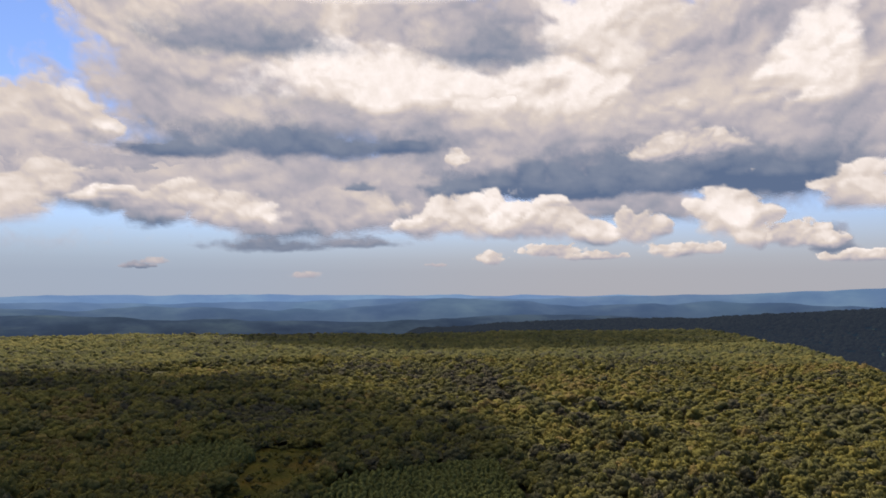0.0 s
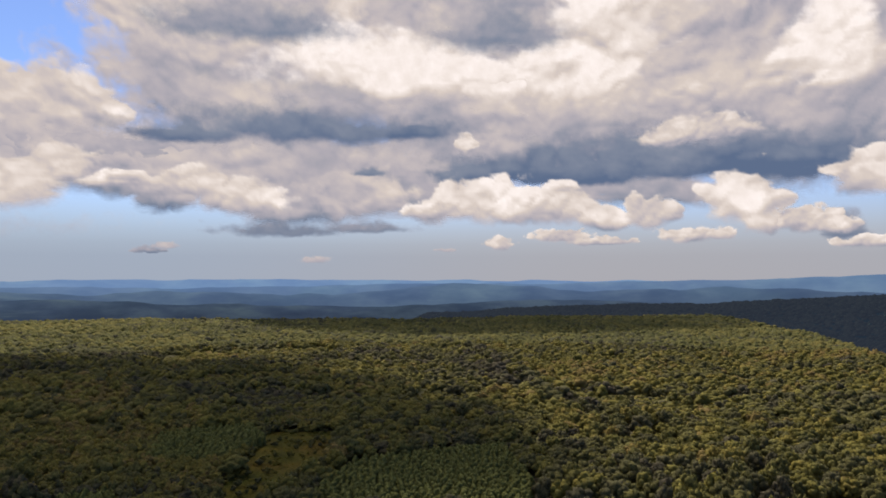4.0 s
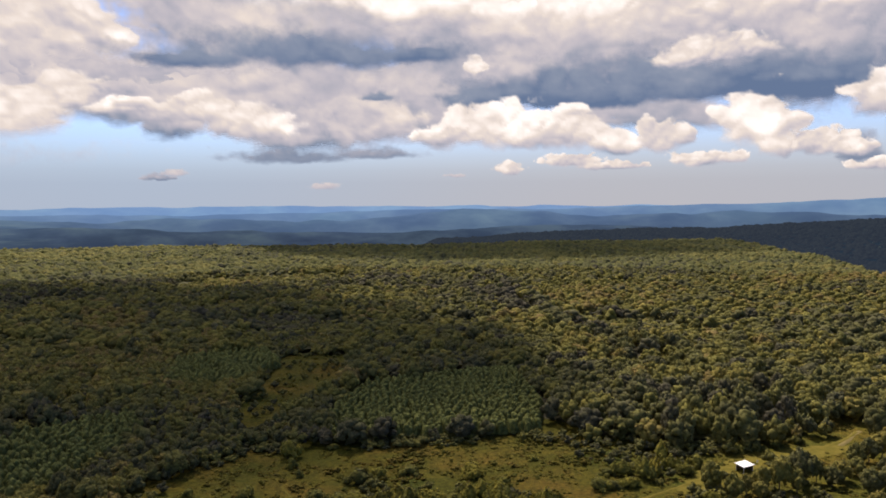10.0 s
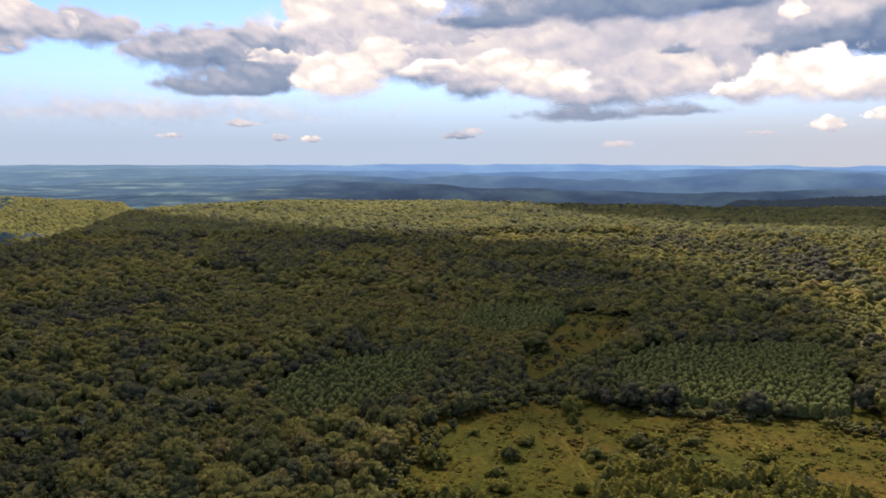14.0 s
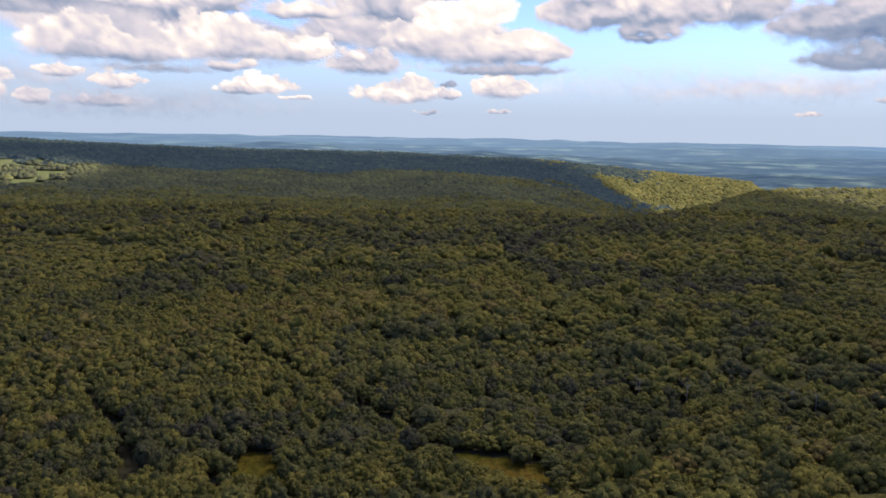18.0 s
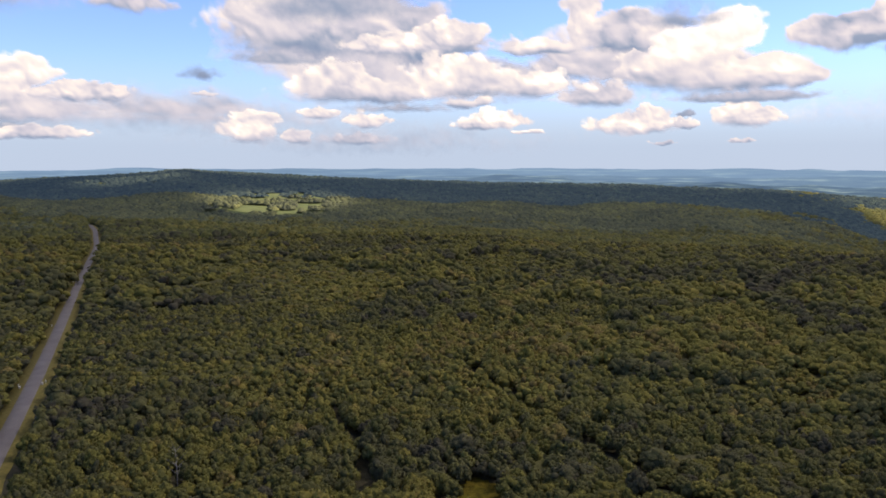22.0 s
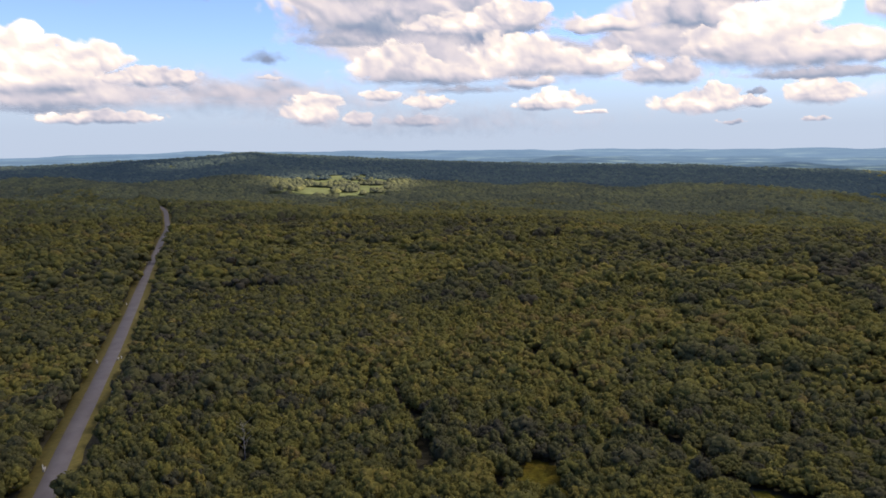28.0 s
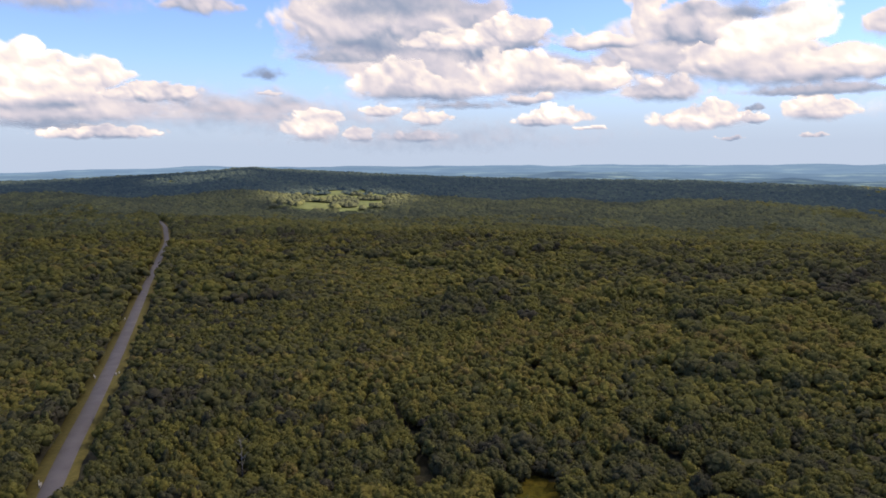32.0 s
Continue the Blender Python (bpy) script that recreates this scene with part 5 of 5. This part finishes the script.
def heap(lobes, far, seed, step=0.19, dark=1.0, lift=0.0, veil=1.0, soft=1.0):
    """A cumulus seen from beside: heaped puffs over a flatter base. 'over' is the painted shade, from lit to dark."""
    L = np.array(lobes)
    size = float(np.clip(L[:, 3].max(), 0.35, 3.2))
    a0, a1 = (L[:, 0] - L[:, 2] * 1.35 - 0.5).min(), (L[:, 0] + L[:, 2] * 1.35 + 0.5).max()
    e0, e1 = max((L[:, 1] - L[:, 3] * 1.35).min(), 0.15), (L[:, 1] + L[:, 3] * 1.6).max()
    step = step if size > 1.2 else 0.11
    az, el = np.meshgrid(np.arange(a0, a1, step), np.arange(e0, e1, step))
    wa = (fbm(az / (1.5 * size), el / (1.0 * size), seed, 5) - 0.5) * 2.0 * size
    we = (fbm(az / (1.5 * size) + 40, el / (1.0 * size) + 9, seed + 7, 5) - 0.5) * 1.3 * size
    s1 = 0.30 + 0.62 * size
    puff = billow((az + 0.4 * wa) / (s1 * 1.35), (el + 0.4 * we) / s1, seed + 3)
    big = fbm((az + wa) / (2.4 * s1), (el + we) / (1.5 * s1), seed + 21, 3)
    d, level, wsum = np.full(az.shape, -9.0), 0.0, 1e-6
    for ca, ce, w, h in lobes:
        dn = el + we * np.where(el > ce, 0.9, 0.35) - ce
        up = dn / np.where(dn > 0, h * 1.12, h * 0.85)
        q = 1 - np.sqrt(((az + wa - ca) / (w * 1.08)) ** 2 + up ** 2)
        g = np.exp(3.0 * q)
        level, wsum = level + g * up, wsum + g
        d = np.maximum(d, q)
    level = np.clip(level / wsum, -1.2, 1.2)
    d = d + np.where(level > -0.3, 0.50, 0.24) / soft ** 0.6 * (puff - 0.42)
    thick = np.clip(d / np.where(level > 0, 0.30 * soft, 0.30 * soft + 0.40 * smooth(0.1, -0.7, level)), -0.2, 1.0)
    # grey heaps, mostly painted shade at cloud bases, fade out at their tops
    if lift > 0.42:
        thick = np.clip(d / (0.32 * soft + 0.55 * smooth(-0.35, 0.5, level)), -0.2, 1.0)
    thick = np.where(thick > 0, thick * veil, thick)
    # sunlit and shaded sides of each bulge, and the shaded base, painted into 'over'
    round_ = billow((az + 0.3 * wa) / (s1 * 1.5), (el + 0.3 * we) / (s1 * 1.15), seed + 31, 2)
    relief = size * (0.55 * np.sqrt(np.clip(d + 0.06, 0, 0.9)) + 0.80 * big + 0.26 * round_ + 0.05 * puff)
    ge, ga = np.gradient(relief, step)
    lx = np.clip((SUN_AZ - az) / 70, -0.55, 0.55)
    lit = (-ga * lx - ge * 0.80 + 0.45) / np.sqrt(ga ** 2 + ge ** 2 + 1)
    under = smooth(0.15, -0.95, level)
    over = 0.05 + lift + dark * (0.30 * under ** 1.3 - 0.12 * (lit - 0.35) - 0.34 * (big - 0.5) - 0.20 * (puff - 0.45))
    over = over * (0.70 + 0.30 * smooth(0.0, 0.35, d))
    bulge = 60 * np.sqrt(np.clip(d, 0, 1.0)) + 22 * puff
    r = far - bulge
    A, E = np.radians(az), np.radians(el)
    v = np.stack([-np.sin(A) * np.cos(E) * r, np.cos(A) * np.cos(E) * r, np.sin(E) * r + EYE], -1)
    ny, nx = az.shape
    i, j = np.meshgrid(np.arange(ny - 1), np.arange(nx - 1), indexing="ij")
    q = np.stack([i * nx + j, (i + 1) * nx + j, (i + 1) * nx + j + 1, i * nx + j + 1], -1).reshape(-1, 4)
    q = q[thick.ravel()[q].max(1) > -0.15]
    keep, inv = np.unique(q, return_inverse=True)
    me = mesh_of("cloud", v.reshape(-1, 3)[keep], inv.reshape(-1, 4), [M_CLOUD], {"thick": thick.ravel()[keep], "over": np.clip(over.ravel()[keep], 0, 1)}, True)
    return new("cloud", me)


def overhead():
    """An unseen broken cloud deck added above the drone to shade the forest but for sunny gaps."""
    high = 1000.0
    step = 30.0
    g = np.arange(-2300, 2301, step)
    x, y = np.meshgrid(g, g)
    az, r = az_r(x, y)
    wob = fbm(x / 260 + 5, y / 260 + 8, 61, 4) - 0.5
    # where the sun begins by bearing, and more shade laid on the plateau's far side
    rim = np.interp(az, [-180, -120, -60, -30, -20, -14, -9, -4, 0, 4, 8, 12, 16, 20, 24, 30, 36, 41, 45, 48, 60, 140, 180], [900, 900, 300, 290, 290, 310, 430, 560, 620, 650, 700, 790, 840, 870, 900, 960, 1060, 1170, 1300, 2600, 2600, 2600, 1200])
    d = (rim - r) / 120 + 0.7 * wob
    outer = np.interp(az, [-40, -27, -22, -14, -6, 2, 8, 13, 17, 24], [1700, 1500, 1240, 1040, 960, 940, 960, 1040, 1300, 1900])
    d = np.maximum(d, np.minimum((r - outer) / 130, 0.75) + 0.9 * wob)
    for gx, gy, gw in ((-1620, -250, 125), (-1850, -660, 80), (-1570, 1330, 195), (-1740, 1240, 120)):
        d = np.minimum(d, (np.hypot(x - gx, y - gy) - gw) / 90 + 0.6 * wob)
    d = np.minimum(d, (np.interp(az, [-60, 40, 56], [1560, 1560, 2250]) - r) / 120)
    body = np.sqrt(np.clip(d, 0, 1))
    # deck density tuned to the land's brightness: thin over the meadow's side, dense over the valley
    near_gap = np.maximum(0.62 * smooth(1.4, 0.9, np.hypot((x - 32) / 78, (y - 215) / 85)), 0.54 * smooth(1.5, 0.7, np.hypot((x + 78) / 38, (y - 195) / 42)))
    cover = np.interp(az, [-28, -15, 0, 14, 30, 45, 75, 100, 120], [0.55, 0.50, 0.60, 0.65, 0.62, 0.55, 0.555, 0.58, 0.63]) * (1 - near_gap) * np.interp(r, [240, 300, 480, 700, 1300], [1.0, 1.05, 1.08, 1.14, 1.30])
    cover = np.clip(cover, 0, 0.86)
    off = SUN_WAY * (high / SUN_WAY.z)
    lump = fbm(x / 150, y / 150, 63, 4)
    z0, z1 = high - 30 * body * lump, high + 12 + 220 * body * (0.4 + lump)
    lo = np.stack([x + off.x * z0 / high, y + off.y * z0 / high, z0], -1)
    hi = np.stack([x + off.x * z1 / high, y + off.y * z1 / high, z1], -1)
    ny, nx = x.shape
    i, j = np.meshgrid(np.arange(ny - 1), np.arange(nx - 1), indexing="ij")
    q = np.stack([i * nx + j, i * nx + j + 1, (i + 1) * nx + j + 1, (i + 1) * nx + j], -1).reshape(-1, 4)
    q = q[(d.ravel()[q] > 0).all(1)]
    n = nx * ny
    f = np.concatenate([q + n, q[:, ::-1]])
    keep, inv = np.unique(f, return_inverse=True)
    me = mesh_of("shade_deck", np.concatenate([lo.reshape(-1, 3), hi.reshape(-1, 3)])[keep], inv.reshape(-1, 4), [M_DECK], {"thick": np.tile(cover.ravel() * smooth(0, 1.1, d.ravel()), 2)[keep]}, True)
    tagged(new("shade_deck", me), "unseen broken cumulus deck added to shade the land, with sunny gaps", "cloud", kind="structure")


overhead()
def haze_bank():
    """The pale bank of haze that lies along the whole horizon behind the hills."""
    azs, els = np.radians(np.arange(-60, 151, 3.0)), np.radians(np.array([-1.5, -0.5, 0.0, 0.6, 1.3, 2.2, 3.2, 4.4, 5.8, 7.5, 9.0]))
    A, E = np.meshgrid(azs, els)
    r = 4930.0
    v = np.stack([-np.sin(A) * np.cos(E) * r, np.cos(A) * np.cos(E) * r, np.sin(E) * r + EYE], -1).reshape(-1, 3)
    ny, nx = A.shape
    i, j = np.meshgrid(np.arange(ny - 1), np.arange(nx - 1), indexing="ij")
    q = np.stack([i * nx + j, (i + 1) * nx + j, (i + 1) * nx + j + 1, i * nx + j + 1], -1).reshape(-1, 4)
    me = mesh_of("backdrop_haze", v, q, [M_HAZE], {"thick": 0.96 * (1 - smooth(1.0, 8.0, np.degrees(E).ravel())), "sunward": 1 - smooth(-14, 26, np.degrees(A).ravel())}, True)
    tagged(new("backdrop_haze", me), "pale lavender haze along the horizon", "sky", kind="structure")


haze_bank()
SKY = []


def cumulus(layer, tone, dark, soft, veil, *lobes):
    """One cloud of the far sky: how near its layer lies, its painted shade, its contrast, its softness and density, and
    its heaps (bearing, height, half width and half height in degrees).
    """
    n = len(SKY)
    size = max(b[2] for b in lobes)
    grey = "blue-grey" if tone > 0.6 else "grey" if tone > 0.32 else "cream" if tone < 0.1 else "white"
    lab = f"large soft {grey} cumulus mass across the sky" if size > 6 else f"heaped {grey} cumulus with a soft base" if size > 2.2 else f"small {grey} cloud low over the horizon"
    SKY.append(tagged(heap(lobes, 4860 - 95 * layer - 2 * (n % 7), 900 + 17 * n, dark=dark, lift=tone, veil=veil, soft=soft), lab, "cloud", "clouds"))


cumulus(0, 0.29, 0.88, 1.6, 1, (14.2, 12.9, 14.6, 6.5), (-4.2, 15.3, 23.2, 8.2), (-23.4, 13.3, 14.6, 9.9), (6.6, 18.4, 19.1, 5.6))
cumulus(0.5, 0.35, 0.88, 1.8, 1, (27.1, 8.1, 14.4, 3.4), (10.4, 7.7, 20.0, 3.9), (-8.4, 9.4, 20.1, 4.3), (-24.1, 8.6, 12.2, 3.9))
cumulus(1.5, 0.34, 0.7, 2.0, 0.95, (4.5, 6.1, 8.7, 2.6), (11.3, 6.0, 8.2, 2.6), (-13.4, 5.9, 10.4, 1.5))
cumulus(1, 0.19, 1.12, 1, 1, (29.5, 11.1, 4.8, 3.2), (26.1, 11.3, 3.5, 2.4), (30.8, 8.6, 5.2, 2.2))
cumulus(1, 0.18, 1.12, 1.3, 1, (16.3, 17.1, 12.2, 4.7), (21.4, 17.8, 5.9, 3.4), (8.8, 15.2, 10.3, 3.0))
cumulus(3, 0.51, 0.5, 2.8, 1, (15.1, 18.2, 9.4, 2.2))
cumulus(3, 0.52, 0.5, 2.8, 1, (-3.3, 18.1, 6.8, 2.5))
cumulus(2, -0.03, 0.88, 2.0, 1, (1.9, 14.5, 12.3, 2.8), (7.1, 16.0, 6.5, 2.6))
cumulus(2, 0.0, 1.0, 1.5, 1, (-8.9, 13.9, 6.4, 4.1), (-13.8, 16.0, 8.1, 7.2))
cumulus(3, 0.7, 0.7, 2.3, 1, (10.4, 10.9, 12.6, 1.7), (19.8, 10.3, 6.0, 1.2), (3.6, 10.7, 4.5, 1.1))
cumulus(3, 0.25, 1.0, 1.4, 1, (-21.6, 13.8, 8.0, 6.7), (-24.8, 10.9, 7.9, 4.1), (-28.3, 13.5, 3.2, 6.2))
cumulus(4, 0.01, 1.0, 1.6, 1, (-26.1, 14.8, 3.7, 3.4), (-25.2, 13.1, 2.1, 1.6))
cumulus(4, 0.72, 0.8, 1.5, 1, (-16.6, 8.5, 14.0, 2.4), (-8.4, 7.9, 10.0, 1.7), (-2.9, 7.8, 6.0, 1.3), (-23.7, 8.1, 6.0, 2.4))
cumulus(5, 0.17, 1.12, 1.4, 1, (-19.1, 10.3, 3.7, 1.2), (-15.8, 9.9, 2.1, 0.9))
cumulus(5, 0.15, 1.0, 1.4, 0.9, (-0.8, 9.6, 0.8, 1.0))
cumulus(5, 0.56, 0.5, 1.8, 1, (6.4, 7.7, 1.4, 0.5))
cumulus(2, 0.32, 0.88, 2.0, 0.95, (28.1, 7.3, 8.9, 2.4), (16.2, 7.5, 12.5, 3.0), (7.9, 6.5, 9.4, 2.6))
cumulus(5, 0.1, 1.12, 1.4, 1, (29.1, 6.9, 3.4, 1.1), (31.1, 5.6, 3.1, 2.1))
cumulus(5, 0.11, 1.12, 1.4, 1, (19.3, 6.5, 3.4, 1.2), (16.0, 5.4, 3.6, 1.6), (23.9, 6.6, 3.1, 0.8))
cumulus(4, 0.29, 1.0, 1.4, 1, (11.7, 4.9, 5.7, 2.1), (7.0, 5.4, 3.6, 2.2))
cumulus(4, 0.56, 0.4, 2.5, 1, (12.9, 3.3, 6.0, 0.8), (7.0, 3.5, 5.0, 0.6))
cumulus(5, 0.07, 1.25, 1, 1, (-2.0, 5.4, 4.9, 2.0), (-6.3, 5.0, 4.7, 1.8), (-10.9, 4.1, 3.1, 1.2), (1.4, 4.8, 2.6, 1.6))
cumulus(6, 0.11, 1.12, 1, 1, (-14.6, 4.4, 2.0, 1.4), (-13.8, 5.1, 1.0, 1.0))
cumulus(6, 0.08, 1.12, 1, 1, (-20.8, 5.1, 2.5, 2.2), (-21.7, 3.7, 1.1, 1.3), (-19.3, 5.5, 1.8, 1.1))
cumulus(6, 0.12, 1.12, 1, 1, (-17.5, 2.8, 2.3, 0.7), (-19.6, 2.8, 1.2, 0.5))
cumulus(6, 0.14, 1.12, 1, 1, (-25.1, 3.6, 2.6, 1.0), (-26.8, 3.2, 1.6, 0.6))
cumulus(4.5, 0.54, 0.6, 1.8, 1, (-27.5, 3.1, 1.6, 1.3))
cumulus(6, 0.14, 1.12, 1.2, 1, (-29.0, 6.4, 3.1, 1.6), (-27.2, 6.9, 1.6, 0.7))
cumulus(6, 0.13, 1.12, 1, 1, (-28.9, 2.1, 2.3, 0.5))
cumulus(6, 0.15, 1.12, 1, 1, (-8.0, 2.8, 2.3, 0.5), (-10.9, 2.4, 2.8, 0.4))
cumulus(6, 0.19, 1.0, 1, 0.9, (-3.5, 2.2, 1.1, 0.6))
cumulus(6, 0.3, 0.62, 1.2, 0.7, (10.4, 1.0, 1.3, 0.3))
cumulus(6, 0.3, 0.62, 1.2, 0.7, (0.6, 1.8, 0.9, 0.2))
cumulus(6, 0.33, 0.62, 1.2, 0.6, (21.2, 2.0, 1.3, 0.3))
cumulus(2, 0.41, 1.3, 1.3, 1, (38.7, 7.3, 7.2, 2.2), (34.0, 7.6, 5.3, 2.1), (42.4, 7.9, 3.4, 1.9), (32.0, 6.0, 3.3, 1.3))
cumulus(3, 0.6, 0.6, 1.5, 1, (39.1, 5.4, 5.7, 1.3), (36.3, 6.0, 4.5, 1.0))
cumulus(4, 0.25, 1.16, 1.2, 1, (34.8, 7.1, 2.6, 0.7))
cumulus(3, 0.31, 1.3, 1.1, 1, (24.8, 6.7, 3.3, 1.8), (21.1, 5.5, 2.4, 1.7), (28.4, 7.4, 2.6, 1.7))
cumulus(2, 0.38, 0.5, 2.0, 0.9, (26.4, 8.7, 9.1, 1.2))
cumulus(2, 0.33, 1.3, 1.1, 1, (57.3, 8.5, 5.3, 1.4), (53.2, 8.4, 4.3, 1.5), (53.6, 7.0, 2.3, 0.6))
cumulus(1, 0.41, 1.16, 1.4, 1, (47.8, 8.5, 3.5, 1.4))
cumulus(4, 0.03, 0.87, 1.2, 1, (65.8, 8.6, 2.6, 2.3), (67.9, 7.9, 2.9, 2.1))
cumulus(3, 0.27, 1.3, 1, 1, (69.5, 6.9, 3.8, 2.5), (64.6, 5.9, 5.2, 1.7), (60.6, 5.7, 2.0, 1.4))
cumulus(4, 0.48, 0.5, 1.8, 1, (64.2, 4.7, 5.5, 0.6))
cumulus(3, 0.22, 1.3, 1, 1, (71.7, 2.8, 3.6, 0.9), (70.9, 3.4, 1.7, 0.9))
cumulus(3, 0.19, 1.3, 1, 1, (64.2, 3.2, 1.9, 1.1))
cumulus(3, 0.25, 1.3, 1, 1, (68.3, 2.8, 1.0, 0.5))
cumulus(3, 0.55, 0.5, 1.4, 1, (68.3, 3.6, 0.8, 0.3))
cumulus(3, 0.35, 1.16, 1, 0.8, (64.5, 1.6, 1.1, 0.2))
cumulus(3, 0.39, 1.16, 1, 0.8, (69.9, 1.5, 0.9, 0.2))
cumulus(3, 0.35, 1.01, 1, 0.8, (38.1, 2.5, 1.2, 0.3))
cumulus(3, 0.29, 1.01, 1, 0.9, (35.5, 1.5, 0.7, 0.3))
cumulus(3, 0.3, 1.01, 1, 0.9, (33.1, 1.4, 0.7, 0.3))
cumulus(3, 0.35, 1.01, 1, 0.8, (43.1, 1.6, 1.2, 0.2))
cumulus(3, 0.47, 0.87, 1.1, 1, (22.1, 1.7, 1.3, 0.3))
cumulus(2, 0.21, 1.3, 1, 1, (118.9, 5.9, 2.6, 2.1), (119.1, 7.1, 1.4, 1.3), (116.6, 5.2, 3.3, 1.7), (114.8, 5.8, 1.7, 1.1), (119.0, 4.4, 4.8, 1.3))
cumulus(3, 0.58, 0.4, 2.9, 0.77, (118.1, 2.7, 4.7, 0.6))
cumulus(3, 0.22, 1.3, 1, 1, (111.3, 4.8, 3.3, 0.8), (109.8, 4.8, 1.9, 0.3))
cumulus(3, 0.25, 1.3, 1, 1, (114.5, 2.1, 3.8, 0.6), (116.5, 2.0, 2.4, 0.5))
cumulus(3, 0.29, 1.16, 1.1, 0.95, (100.6, 2.3, 2.2, 1.1), (99.9, 3.2, 1.7, 0.7))
cumulus(3, 0.3, 1.16, 1.1, 0.95, (96.6, 2.0, 1.2, 0.7))
cumulus(3, 0.21, 1.3, 1, 1, (91.7, 3.2, 1.6, 0.7))
cumulus(3, 0.21, 1.3, 1, 1, (95.2, 3.7, 1.6, 0.5))
cumulus(2, 0.41, 0.87, 1.6, 0.7, (92.4, 1.8, 2.8, 0.5))
cumulus(3, 0.18, 1.3, 1, 1, (82.0, 3.2, 2.4, 0.8), (83.3, 2.9, 1.9, 0.5), (79.3, 2.4, 1.3, 0.2))
cumulus(2, 0.35, 1.3, 1.2, 1, (94.8, 9.8, 7.2, 2.8), (91.4, 10.6, 5.3, 2.4), (87.7, 8.8, 4.3, 1.9), (84.1, 8.5, 2.4, 1.4))
cumulus(4, 0.52, 0.5, 2.9, 0.81, (93.9, 11.5, 7.6, 1.7))
cumulus(4, 0.21, 1.16, 1.3, 1, (85.4, 9.4, 2.2, 1.1), (89.8, 8.8, 3.8, 1.0))
cumulus(4, 0.52, 0.4, 2.6, 0.81, (98.2, 7.6, 4.5, 0.6))
cumulus(3, 0.23, 1.3, 1, 1, (94.4, 6.0, 3.3, 1.3), (91.1, 5.3, 6.2, 1.1), (85.6, 6.1, 3.8, 1.6), (79.4, 5.7, 3.6, 1.2), (83.9, 4.6, 1.9, 0.5))
cumulus(4, 0.5, 0.4, 2.6, 0.72, (89.0, 4.2, 6.0, 0.5), (83.1, 5.3, 3.0, 0.4))
cumulus(2, 0.35, 1.01, 1.4, 0.9, (74.2, 4.9, 3.6, 1.2))
cumulus(3, 0.29, 1.3, 1.1, 1, (75.8, 10.0, 1.9, 2.0), (73.3, 9.2, 3.4, 1.6), (79.0, 8.6, 2.6, 0.7))
cumulus(5, 0.55, 0.5, 2.6, 0.81, (68.5, 10.2, 2.8, 1.3))
cumulus(3, 0.62, 0.5, 2.2, 0.77, (103.4, 6.4, 1.6, 0.7))
cumulus(3, 0.28, 1.01, 1, 0.8, (103.2, 5.0, 1.0, 0.2))
cumulus(2, 0.46, 0.5, 2.9, 0.72, (117.0, 10.8, 6.1, 1.5))
cumulus(2, 0.41, 0.87, 1.6, 0.7, (108.0, 10.9, 2.9, 0.9))
cumulus(1, 0.32, 0.8, 1.8, 0.9, (92.3, 8.2, 9.1, 3.4), (85.6, 6.1, 11.3, 2.2))
cumulus(1, 0.37, 1.16, 1.8, 0.9, (73.4, 7.3, 7.0, 3.0), (68.5, 6.3, 6.1, 2.2))
cumulus(1, 0.34, 0.8, 1.8, 0.85, (117.1, 3.4, 7.3, 1.5))
cumulus(0, 0.37, 0.72, 3, 0.8, (105.6, 3.5, 14.3, 1.8))
cumulus(0, 0.43, 0.72, 4.8, 0.72, (90.7, 2.0, 16.4, 2.0))
cumulus(0, 0.39, 0.72, 3, 0.75, (116.7, 3.9, 9.5, 2.2))
cumulus(0, 0.27, 0.72, 3, 0.5, (44.8, 3.3, 21.6, 1.7))
